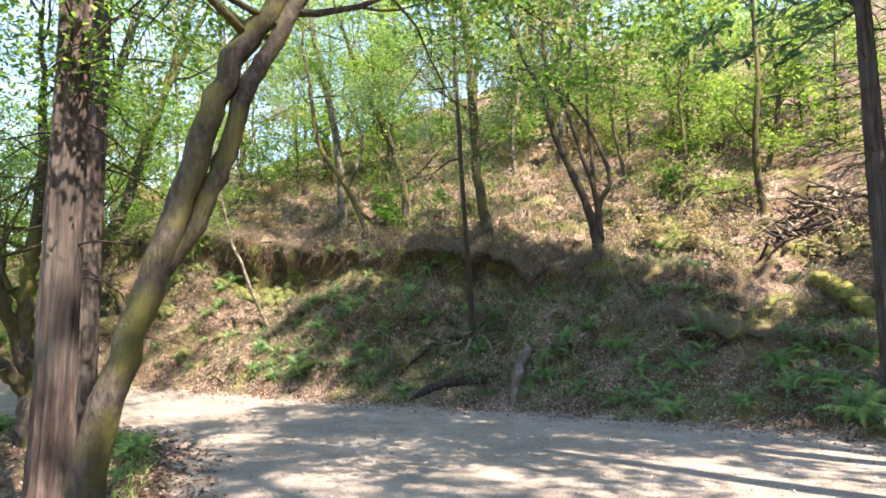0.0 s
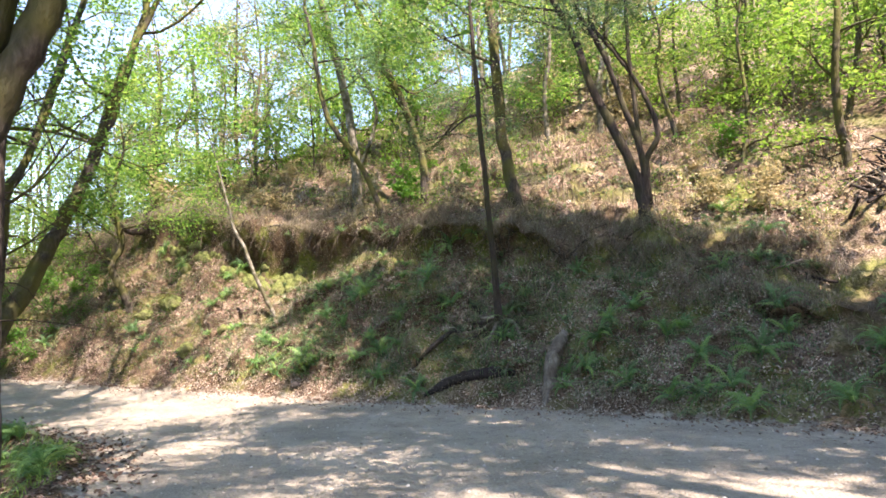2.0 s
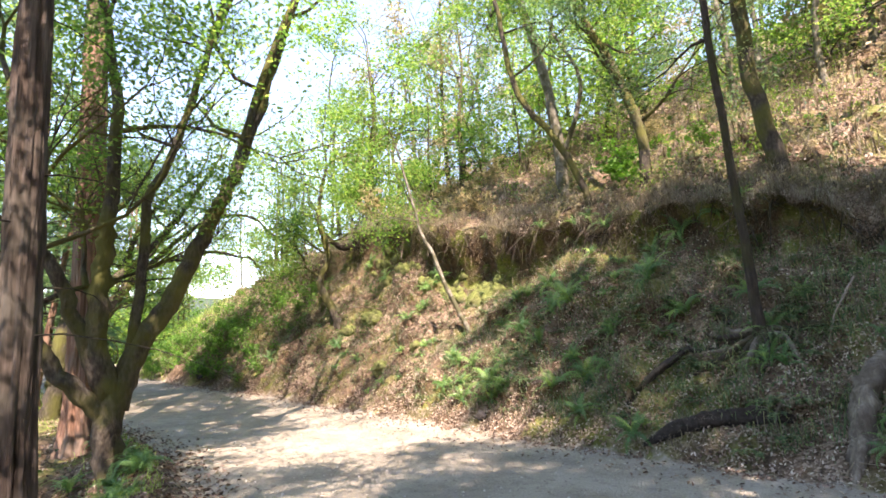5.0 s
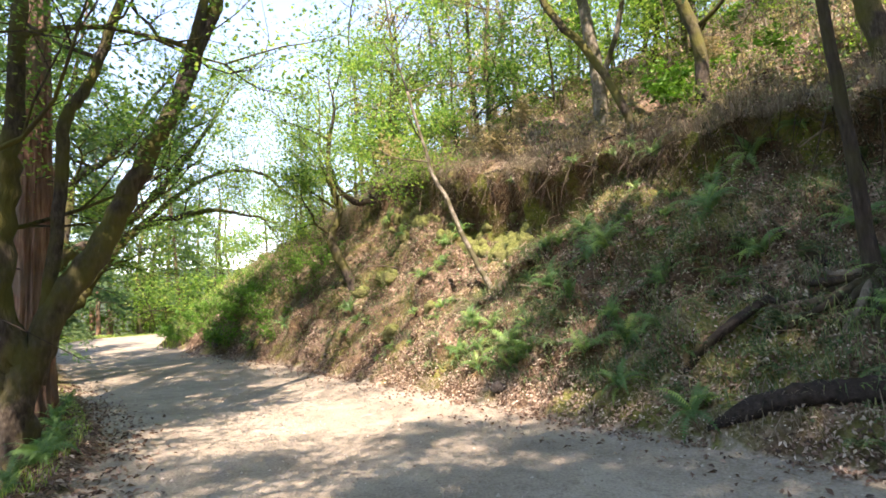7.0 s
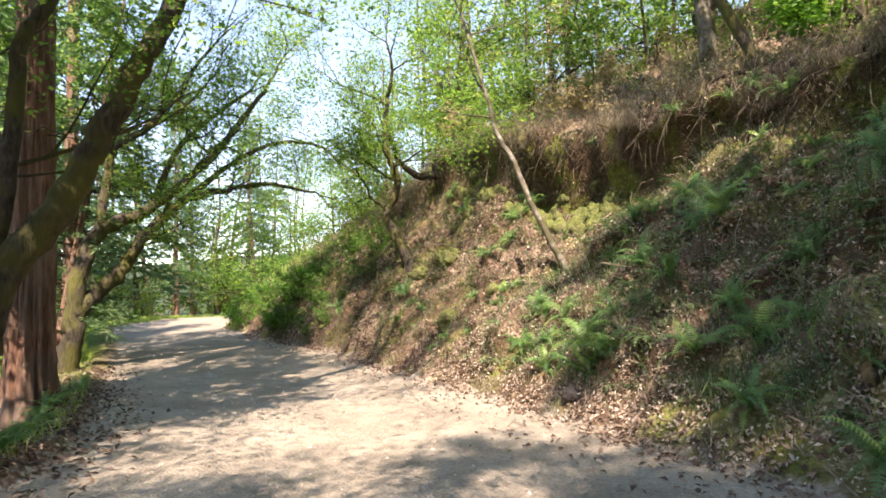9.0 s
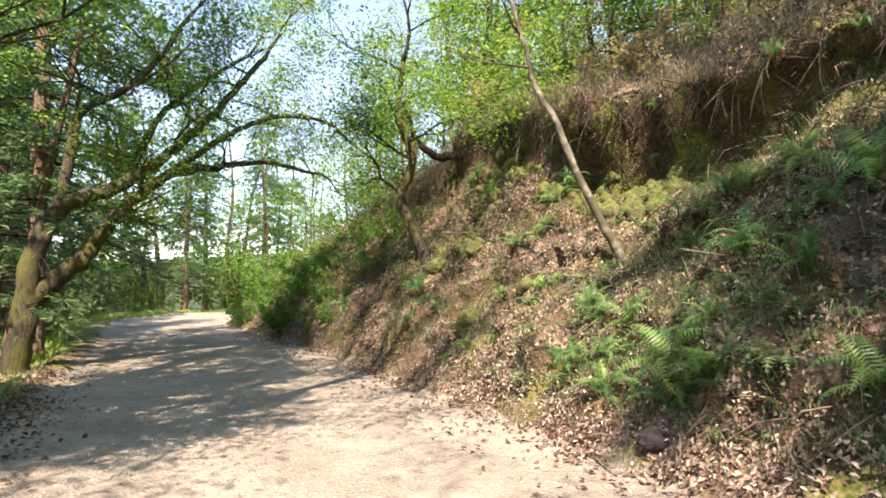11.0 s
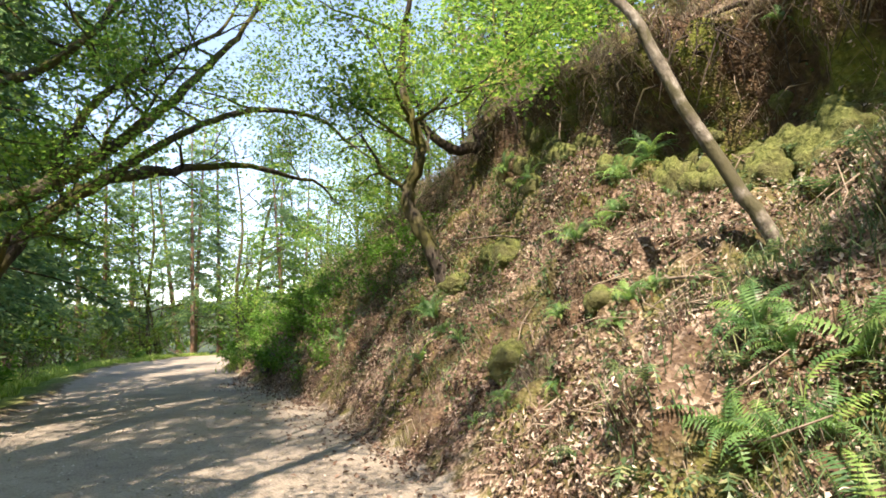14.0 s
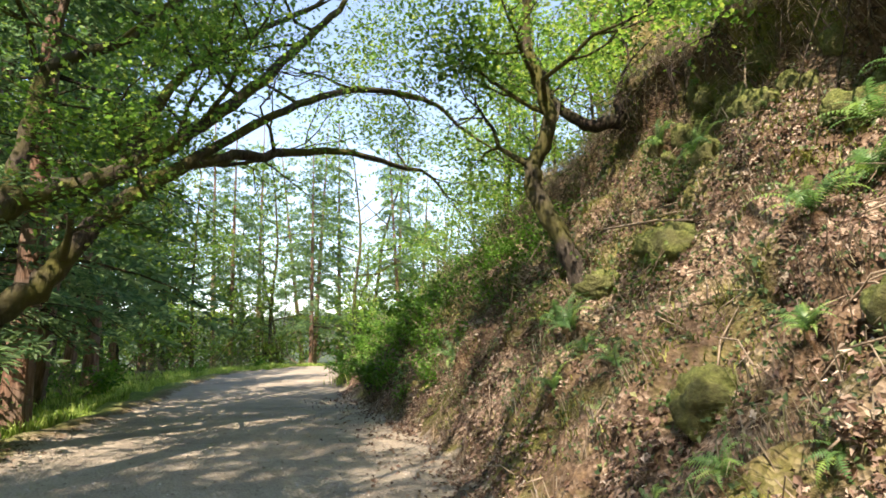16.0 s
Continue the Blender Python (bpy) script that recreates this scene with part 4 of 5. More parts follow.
for k, x, y, sz in places:
    set_down(BUSHES[k], x, y, rng.uniform(0, 360), sz)
for k, ob in enumerate(BUSHES):
    x, y = [(-15.2, 26.6), (-8, 29), (-21, 26.4), (-19.5, 17.0)][k]
    ob.location = (x, y, ground_z(x, y))


# ---- ferns ----
def frond_geo(seed, droop, n=22):
    rng2 = np.random.RandomState(seed)
    v, f = [], []
    p, ang = np.array([0.0, 0.0, 0.0]), 1.15
    side = 0.0
    pts = []
    for i in range(n):
        pts.append((p.copy(), ang))
        p = p + np.array([math.cos(ang), side, math.sin(ang)]) / n
        ang -= droop / n * (0.6 + 0.8 * i / n)
        side += rng2.normal() * 0.03
    for i, (q, a) in enumerate(pts):
        u = (i + 0.5) / n
        w = 0.125 * math.sin(math.pi * min(1, 0.14 + 0.9 * u)) * (1.0 if u > 0.12 else 0.4)
        d = np.array([math.cos(a), 0, math.sin(a)])
        up = np.array([-math.sin(a), 0, math.cos(a)])
        for sgn in (1, -1):
            b = len(v)
            tip = q + np.array([0, sgn * w, 0]) + d * 0.77 / n - up * 0.25 * w + rng2.normal(size=3) * 0.006
            v += [q, q + d * 0.75 / n, tip]
            f.append((b, b + 1, b + 2) if sgn < 0 else (b + 1, b, b + 2))
    for (q, a), (q2, a2) in zip(pts[:-1], pts[1:]):
        b = len(v)
        v += [q + np.array([0, 0.006, 0.002]), q + np.array([0, -0.006, 0.002]), q2 + np.array([0, -0.004, 0.002]), q2 + np.array([0, 0.004, 0.002])]
        f.append((b, b + 1, b + 2, b + 3))
    return np.array(v), f


def frond_mesh(seed, droop, mat=FERNLEAF):
    v, f = frond_geo(seed, droop)
    return mesh_of("frond", v, f, mat, False)


FRONDS = [frond_mesh(81, 1.9), frond_mesh(82, 2.5), frond_mesh(83, 3.0)]
DEAD = frond_mesh(84, 3.6, DEADFERN)


def fern(seed, count):
    rng2 = np.random.RandomState(seed)
    ob = thing("sword_fern", (0, 0, 0), "green sword fern with arching fronds on the bank", "fern", "ferns on the bank")
    for k in range(count):
        fr = new("frond", FRONDS[k % 3])
        fr.parent = ob
        sz = rng2.uniform(0.6, 1.05)
        fr.matrix_basis = pose(rng2.normal() * 0.03, rng2.normal() * 0.03, 0, rng2.normal() * 12, rng2.uniform(-28, 22), 360 * k / count + rng2.normal() * 14) @ Matrix.Diagonal((sz, sz, sz, 1))
    for k in range(4):
        fr = tagged(new("dead_frond", DEAD), "brown withered frond")
        fr.parent = ob
        sz = rng2.uniform(0.5, 0.8)
        fr.matrix_basis = pose(0, 0, 0, rng2.normal() * 15, rng2.uniform(20, 55), rng2.uniform(0, 360)) @ Matrix.Diagonal((sz, sz, sz, 1))
    return ob


FERNS = [fern(91, 14), fern(92, 11), fern(93, 17)]
FERN_AT = [(-4.58, 19.9, 0.85), (3.6, 15.72, 0.9), (5.0, 15.43, 0.9), (6.04, 15.11, 1), (7.74, 13.85, 1), (8.95, 14.23, 1), (9.16, 12.88, 0.9), (7.75, 11.5, 1.3), (5.32, 13.9, 0.8), (3.3, 17.07, 0.9), (7.14, 16.15, 0.9), (8.7, 14.94, 0.9),
           (-0.96, 20.77, 0.8), (-5.7, 21.23, 0.75), (1.13, 18.05, 0.75), (2.75, 16.49, 0.8), (5.19, 14.41, 0.8), (-3.09, 20.82, 1), (-1.17, 17.4, 0.8), (-0.89, 20.39, 0.9), (-1.85, 19.64, 0.8), (-0.4, 19.68, 0.9), (4.29, 17.41, 0.9),
           (-6.22, 21.15, 0.6), (-3.45, 21.22, 0.9), (-1.79, 18.94, 0.8), (-2.29, 18.12, 0.7), (-4.53, 19.45, 0.7), (-6.26, 20.47, 0.7), (-8.25, 22.36, 0.4), (-12.3, 23.97, 0.7), (-4.34, 21.13, 1), (-2.42, 19.15, 0.8), (-11.61, 25.86, 0.8), (-4.64, 20.18, 0.8),
           (-6.39, 21.41, 0.7), (-6.54, 20.74, 0.7), (-4.81, 19.59, 0.8), (-5.17, 21.78, 0.75), (-9.15, 24.79, 0.8), (-9.69, 21.77, 0.3), (-5.69, 20.01, 0.7), (-9.15, 23.85, 0.7)]
FERN_MORE = [(-9.04, 25.06, 0.8), (-9.03, 24.28, 0.7), (-12.66, 24.09, 0.7), (-10.97, 22.92, 0.4), (-9.04, 21.79, 0.35), (-8.49, 21.71, 0.35), (-11.83, 23.08, 0.45), (-8.84, 22.71, 0.4), (-13.08, 26.92, 0.8), (-17.08, 25.25, 0.8),
             (6.67, 13.15, 0.8), (4.19, 14.76, 0.7), (6.72, 15.29, 0.8), (7.36, 19.71, 0.9), (7.83, 18.25, 1.0), (10.2, 12.2, 0.9), (9.6, 11.0, 1.1), (8.2, 12.4, 1.0), (8.0, 11.4, 1.25), (8.55, 11.2, 1.2), (8.9, 11.05, 1.25), (7.85, 10.6, 1.15), (-9.8, 13.0, 0.6), (-8.3, 12.8, 0.6), (-7.2, 12.2, 0.55), (-10.4, 14.0, 0.5), (-11.2, 14.6, 0.5), (-6.4, 11.6, 0.5)]
for i in range(84):
    x, y = toe_point(rng.uniform(11, 28) if i % 3 else rng.uniform(30, 46), rng.uniform(0.5, 4.9))
    FERN_MORE.append((x, y, rng.uniform(0.4, 0.85) * (1 if i % 3 else 0.55)))
for i in range(36):
    u = rng.uniform(0, 1)
    x = np.interp(u, [0, 0.3, 0.6, 1], [-3.4, -5.2, -8.2, -13.5]) - rng.uniform(0.1, 0.5)
    y = np.interp(u, [0, 0.3, 0.6, 1], [7.4, 11.0, 13.7, 16.1]) - rng.uniform(0.05, 0.45)
    FERN_MORE.append((x, y, rng.uniform(0.35, 0.65)))
for i, (x, y, sz) in enumerate(FERN_AT + FERN_MORE):
    nrm = slope_normals(np.array([x]), np.array([y]))[0]
    made = set_down(FERNS[i % 3], x, y, rng.uniform(0, 360), sz * rng.uniform(0.9, 1.1), 0.0)
    tip = Vector((0, 0, 1)).rotation_difference(Vector(nrm)).to_matrix().to_4x4()
    part_turn = Matrix.Rotation(rng.uniform(0, 6.28), 4, "Z")
    half_way = Matrix.Identity(4).lerp(tip, 0.6)
    made.matrix_basis = Matrix.Translation(made.location) @ half_way @ part_turn @ Matrix.Diagonal((*made.scale, 1))
for ob, (x, y) in zip(FERNS, [(8.0, 12.9), (4.6, 16.4), (-3.6, 20.0)]):
    ob.location = (x, y, ground_z(x, y))


# ---- stumps, logs, stones ----
def rough_log(name, pts, r0, r1, mat, label, category, seed, flare=1.0, sides=14):
    r = np.random.RandomState(seed)
    rows = spline(with_radii(pts, r0, r1, flare), 22)
    rows[:, :3] += r.normal(size=(22, 3)) * r0 * 0.08
    u = np.linspace(0, 1, 22)
    rows[:, 3] *= (0.3 + 0.7 * np.minimum(1, 5 * u)) * (0.45 + 0.55 * np.minimum(1, 6 * (1 - u)))
    g = tube(rows, sides, 0.2, r, 4, 0.16)
    ob = new(name, mesh_of(name, g[0] - np.array(pts[0]), g[1], mat))
    ob.location = pts[0]
    return tagged(ob, label, category)


def boulder(name, at, size, mat, label, seed, category="rock"):
    bm = bmesh.new()
    bmesh.ops.create_icosphere(bm, subdivisions=4 if size[0] > 0.25 else 3, radius=1)
    off = Vector((seed * 7.3, 0, 0))
    for v in bm.verts:
        k = 1 + 0.34 * noise.noise(v.co * 1.3 + off) + 0.22 * noise.noise(v.co * 3.1 + off) + 0.10 * noise.noise(v.co * 6 + off)
        v.co = Vector((v.co.x * size[0], v.co.y * size[1], v.co.z * size[2])) * k
    me = bpy.data.meshes.new(name)
    bm.to_mesh(me)
    bm.free()
    me.materials.append(mat)
    me.polygons.foreach_set("use_smooth", [True] * len(me.polygons))
    ob = new(name, me)
    ob.location = at
    return tagged(ob, label, category)


def on_ground(x, y, up=0.0):
    a, b, c = settle(np.array([x]), np.array([y]))[:3]
    return (float(a[0]), float(b[0]), float(c[0]) + up)


rough_log("broken_stump", [on_ground(1.75, 15.75, -0.05), on_ground(1.95, 16.3, 0.16), on_ground(2.2, 16.9, 0.22), on_ground(2.5, 17.5, 0.2)], 0.11, 0.17, OLDWOOD, "pale weathered log lying down the bank", "log", 101)
rough_log("rotten_log", [on_ground(-1.0, 17.15, 0.0), on_ground(-0.2, 17.15, 0.06), on_ground(0.5, 17.1, 0.10), on_ground(1.25, 16.95, 0.05)], 0.10, 0.15, ROTWOOD, "black rotten log lying at the bank's foot", "log", 102)
rough_log("fallen_branch", [on_ground(-1.4, 18.0, 0.06), on_ground(-0.9, 18.3, 0.1), on_ground(-0.3, 18.7, 0.1)], 0.05, 0.07, DARKBARK, "dark fallen branch lying on the bank", "branch", 103)
rough_log("mossy_log", [on_ground(10.2, 16.4, 0.15), on_ground(10.3, 15.3, 0.2), on_ground(10.45, 14.1, 0.15)], 0.22, 0.26, MOSSLOG, "yellow-green mossy log lying up the bank", "log", 104)
for k, (a, b, c) in enumerate([((0.95, 18.55), (0.3, 19.3), (-0.2, 20.0)), ((0.95, 18.6), (1.7, 18.6), (2.4, 18.3)), ((0.9, 18.6), (0.3, 18.7), (-0.5, 19.3))]):
    rough_log("exposed_root", [on_ground(*a, 0.0), on_ground(*b, 0.06), on_ground(*c, -0.02)], 0.09, 0.04, DARKBARK, "thick exposed tree root on the bank", "root", 110 + k)
for k in range(11):
    a = 2.2 + 3.4 * k / 10
    ln = 0.8 + 0.7 * ((k * 7) % 5) / 4
    x, y = 0.9 + math.cos(a) * ln, 18.65 + math.sin(a) * ln * 0.8
    mx, my = 0.9 + math.cos(a + 0.25) * ln * 0.5, 18.65 + math.sin(a + 0.25) * ln * 0.4
    rough_log("exposed_root", [on_ground(0.92, 18.62, 0.12), on_ground(mx, my, 0.16), on_ground(x, y, 0.02)], 0.065, 0.025, DARKBARK if k % 3 else OLDWOOD, "gnarled root spreading from the slender tree's foot", "root", 130 + k, sides=9)
for k, (s1, d1) in enumerate([(24.6, 4.9), (26.3, 5.1), (22.5, 5.0), (20.6, 4.8), (28.0, 5.0), (18.2, 4.9), (16.6, 4.6), (30.2, 5.0), (14.6, 4.6), (31.5, 4.9)]):
    run = 0.5 + 0.35 * (k % 3)
    p = [toe_point(s1 + run * u * (1 if k % 2 else -1), d1 - 0.45 * u) for u in (0, 0.5, 1)]
    rough_log("exposed_root", [on_ground(*p[0], 0.0), on_ground(*p[1], 0.10), on_ground(*p[2], -0.12)], 0.05, 0.022, DARKBARK, "dark root hanging out over the ledge", "root", 150 + k, sides=8)
stick = on_ground(1.0, 16.85)
rough_log("bent_stick", [stick, (stick[0] - 0.02, stick[1] - 0.05, stick[2] + 0.25), (stick[0] + 0.1, stick[1] + 0.12, stick[2] + 0.46), (stick[0] + 0.34, stick[1] + 0.3, stick[2] + 0.55)], 0.022, 0.012, OLDWOOD, "pale bent stick leaning on the rotten log", "stick", 171, sides=7)
boulder("stone", on_ground(-4.75, 19.05, 0.06), (0.14, 0.11, 0.1), STONE, "dark stone at the road's edge", 1)
boulder("mossy_boulder", on_ground(-9.7, 22.3, 0.12), (0.27, 0.22, 0.27), MOSSROCK, "small boulder covered in yellow-green moss", 2)
boulder("mossy_boulder", on_ground(-11.5, 24.6, 0.1), (0.42, 0.3, 0.3), MOSSROCK, "mossy boulder set in the bank", 3)
boulder("mossy_boulder", on_ground(-8.4, 22.6, 0.08), (0.2, 0.18, 0.18), MOSSROCK, "small mossy stone in the leaf litter", 4)
boulder("mossy_boulder", on_ground(-12.4, 24.4, 0.1), (0.3, 0.22, 0.2), MOSSROCK, "mossy boulder beside the crooked oak", 5)
for k in range(46):
    x, y = toe_point(rng.uniform(29, 37), rng.uniform(3.5, 4.2))
    sz = rng.uniform(0.10, 0.24)
    boulder("moss_clump", on_ground(x, y, 0.04), (sz * 1.2, sz * 0.8, sz * rng.uniform(1.0, 1.7)), MOSSROCK, "clod of earth on the ledge covered in yellow moss", 10 + k, "moss")


def torus_hose(at):
    a = np.linspace(0.3, 5.6, 22)
    rows = [(at[0] + 0.26 * math.cos(t), at[1] + 0.12 * math.sin(t), at[2] + 0.24 + 0.26 * math.sin(t), 0.06) for t in a]
    g = tube(rows, 10)
    ob = new("pipe", mesh_of("pipe", g[0] - np.array(at), g[1], RUBBER))
    ob.location = at
    return tagged(ob, "curl of black drain pipe at the bank's foot", "pipe")


torus_hose(on_ground(-22.0, 26.0))


# ---- what nobody could count ----
def scatter(name, xy, size, mat, label, category, seed, wide=0.6, shape="rhomb", lift=0.02, tilt=0.35):
    r = np.random.RandomState(seed)
    x, y = xy[:, 0], xy[:, 1]
    nr = slope_normals(x, y)
    n = len(x)
    x, y, z = settle(x, y)[:3]
    up = nr + r.normal(size=(n, 3)) * tilt
    up /= np.linalg.norm(up, axis=1)[:, None]
    u = np.cross(up, r.normal(size=(n, 3)))
    u /= np.linalg.norm(u, axis=1)[:, None]
    v = np.cross(up, u)
    s = size * r.uniform(0.6, 1.4, n)
    base = RHOMB if shape == "rhomb" else LOBED
    p = np.stack([x, y, z], 1) + nr * (lift * r.uniform(0.3, 1.6, n))[:, None]
    out = p[:, None] + s[:, None, None] * ((base[None, :, 0:1] - 0.5) * u[:, None] + wide * base[None, :, 1:2] * v[:, None] + 1.6 * base[None, :, 2:3] * up[:, None])
    i = np.arange(n)[:, None] * len(base)
    f = np.concatenate([i + np.array([0, 1, 2]), i + np.array([0, 2, 3])], 1).reshape(-1, 3) if shape == "rhomb" else np.concatenate([i + np.array(q) for q in ((0, 1, 2, 8), (2, 3, 4, 8), (4, 5, 6, 8), (6, 7, 8, 4))], 1).reshape(-1, 4)
    ob = new(name, mesh_of(name, out.reshape(-1, 3), f, mat, False))
    return tagged(ob, label, category, kind="stuff")


def bank_spots(n, s0, s1, d0, d1, seed, power=1.0, drift=0):
    r = np.random.RandomState(seed)
    s, d = r.uniform(s0, s1, n), d0 + (d1 - d0) * r.uniform(0, 1, n) ** power
    seg = np.hypot(*np.diff(TOE, axis=0).T)
    run = TOE_START + np.concatenate([[0], np.cumsum(seg)])
    i = np.clip(np.searchsorted(run, s) - 1, 0, len(seg) - 1)
    v = (TOE[i + 1] - TOE[i]) / seg[i][:, None]
    p = TOE[i] + v * (s - run[i])[:, None]
    q = p + d[:, None] * np.stack([v[:, 1], -v[:, 0]], 1)
    q = q + r.normal(size=q.shape) * 0.1
    if drift:
        q = q[bumps(q[:, 0], q[:, 1], 1.9, 33) + 0.8 * bumps(q[:, 0], q[:, 1], 4.6, 34) + r.normal(size=len(q)) * 0.35 > drift]
    return q


scatter("leaf_litter", bank_spots(100000, 6, 48, -0.25, 7.0, 201, drift=-0.12), 0.066, DEADLEAF, "dry brown oak leaves strewn over the bank", "leaf litter", 202)
scatter("leaf_litter", bank_spots(40000, 24, 44, 0.0, 4.0, 203, drift=0.2), 0.066, DEADLEAF, "curled brown leaves lying thick below the ledge", "leaf litter", 204, wide=0.75, shape="lobed", lift=0.04, tilt=0.5)
scatter("leaf_litter", bank_spots(18000, 8, 56, 6, 30, 205), 0.16, DEADLEAF, "dry leaves covering the hillside", "leaf litter", 206)
scatter("leaf_litter", bank_spots(1500, 6, 46, -1.6, 0, 208, 0.5), 0.07, DEADLEAF, "a few dry leaves blown onto the road's edge", "leaf litter", 209)


def blades(name, roots, tall, mat, label, seed, width=0.012, lean=0.5, hang=0.0):
    """Grass: each blade a bent strip of three corners and a tip."""
    r = np.random.RandomState(seed)
    n = len(roots)
    x2, y2, z = settle(roots[:, 0], roots[:, 1])[:3]
    p = np.stack([x2, y2, z - 0.02], 1)
    a = r.uniform(0, 6.283, n)
    h = tall * r.uniform(0.5, 1.3, n)
    out = np.stack([np.cos(a), np.sin(a), 0 * a], 1) * (h * lean * r.uniform(0.3, 1.4, n))[:, None]
    if hang:
        out = out + slope_normals(roots[:, 0], roots[:, 1]) * np.array([1, 1, 0]) * (h * hang)[:, None]
    side = np.stack([-np.sin(a), np.cos(a), 0 * a], 1) * width
    mid = p + 0.35 * out + np.array([0, 0, 1]) * (h * 0.6)[:, None]
    tip = p + out + np.array([0, 0, 1]) * (h * (0.9 - hang))[:, None]
    v = np.stack([p - side, p + side, mid + side * 0.8, tip, mid - side * 0.8], 1).reshape(-1, 3)
    i = np.arange(n)[:, None] * 5
    f = np.concatenate([i + np.array([0, 1, 2]), i + np.array([0, 2, 4]), i + np.array([4, 2, 3])], 1).reshape(-1, 3)
    return tagged(new(name, mesh_of(name, v, f, mat, False)), label, "grass", kind="stuff")


def tufts(n, each, seed, spread, *area):
    r = np.random.RandomState(seed)
    c = np.repeat(bank_spots(n, *area, seed + 1), each, 0)
    return c + r.normal(size=c.shape) * spread


blades("dry_grass", tufts(620, 24, 301, 0.09, 10, 46, 0.1, 6.0), 0.30, STRAW, "tufts of dry and green grass on the bank", 302, width=0.005, lean=1.0, hang=0.45)
blades("hanging_grass", tufts(720, 24, 303, 0.13, 9, 45, 4.25, 5.5), 0.42, STRAW, "straw and roots hanging over the ledge", 304, width=0.005, lean=0.9, hang=1.05)
blades("hanging_grass", tufts(170, 22, 311, 0.14, 6, 17, 3.25, 3.9), 0.36, STRAW, "straw hanging over the hollows of the lower bank", 312, width=0.005, lean=0.9, hang=0.9)
blades("dry_grass", tufts(420, 22, 305, 0.3, 4, 56, 6, 22), 0.5, STRAW, "pale dry grass on the hillside", 306, width=0.018)
r1 = np.random.RandomState(307)
gx = r1.uniform(-48, -19, 18000)
gy = np.interp(gx, [-48, -45, -38, -28, -18.4], [36, 32, 25, 21, 18]) - 0.15 - r1.uniform(0, 1, 18000) ** 1.6 * 6
blades("green_grass", np.stack([gx, gy], 1), 0.26, GRASS, "bright green grass on the road's verge", 308, width=0.014)
blades("green_grass", tufts(260, 26, 309, 0.25, 50, 66, 0.2, 4), 0.45, GRASS, "tall sunlit grass on the bank at the bend", 310, width=0.014)


def twigs(name, n, seed, label, s0, s1, d0, d1, length, r):
    rr = np.random.RandomState(seed)
    spots2 = bank_spots(n, s0, s1, d0, d1, seed + 1)
    nr = slope_normals(spots2[:, 0], spots2[:, 1])
    out = []
    z = height(spots2[:, 0], spots2[:, 1])[0]
    for k in range(n):
        d = np.cross(nr[k], rr.normal(size=3))
        d /= np.linalg.norm(d)
        ln = length * rr.uniform(0.4, 1.5)
        p = np.array([*spots2[k], z[k]]) + nr[k] * 0.05
        out.append(tube([(*(p - d * ln / 2), r), (*(p + nr[k] * 0.05 + rr.normal(size=3) * 0.04), r), (*(p + d * ln / 2 + rr.normal(size=3) * 0.08), r * 0.5)], 4))
    g = join(out)
    return tagged(new(name, mesh_of(name, g[0], g[1], TWIG)), label, "twigs", kind="stuff")


twigs("fallen_twigs", 700, 401, "dry twigs lying over the bank", 8, 46, 0.0, 6, 0.6, 0.009)
twigs("fallen_sticks", 160, 403, "long dry sticks on the hillside", 6, 50, 2, 14, 1.5, 0.018)

scatter("low_weeds", bank_spots(22000, 8, 46, 0.6, 4.2, 501), 0.055, FERNFAR, "small green weeds and moss sprigs on the bank", "weeds", 502, wide=0.7, lift=0.06, tilt=1.2)
scatter("low_weeds", bank_spots(9000, 6, 52, 5.0, 14, 503), 0.10, FERNFAR, "green weeds over the hillside", "weeds", 504, wide=0.7, lift=0.1, tilt=1.2)


def brush_pile(at, seed):
    r = np.random.RandomState(seed)
    ob = thing("brush_pile", at, "dark heap of dead branches high on the bank", "brush pile")
    for k in range(150):
        a, ln = r.uniform(0, 3.14), r.uniform(0.6, 2.2)
        x, y = at[0] + r.normal() * 1.1, at[1] + r.normal() * 1.1
        z = ground_z(x, y) + r.uniform(0.05, 0.9) * math.exp(-((x - at[0]) ** 2 + (y - at[1]) ** 2) / 2.2)
        d = np.array([math.cos(a), math.sin(a), r.normal() * 0.35 + 0.2])
        p = np.array([x, y, z])
        rad = r.uniform(0.012, 0.05)
        part("dead_branch", tube([(*(p - d * ln / 2), rad), (*(p + r.normal(size=3) * 0.07), rad), (*(p + d * ln / 2), rad * 0.5)], 5), ROTWOOD if k % 3 else TWIG, ob)


brush_pile(on_ground(12.4, 18.9), 601)


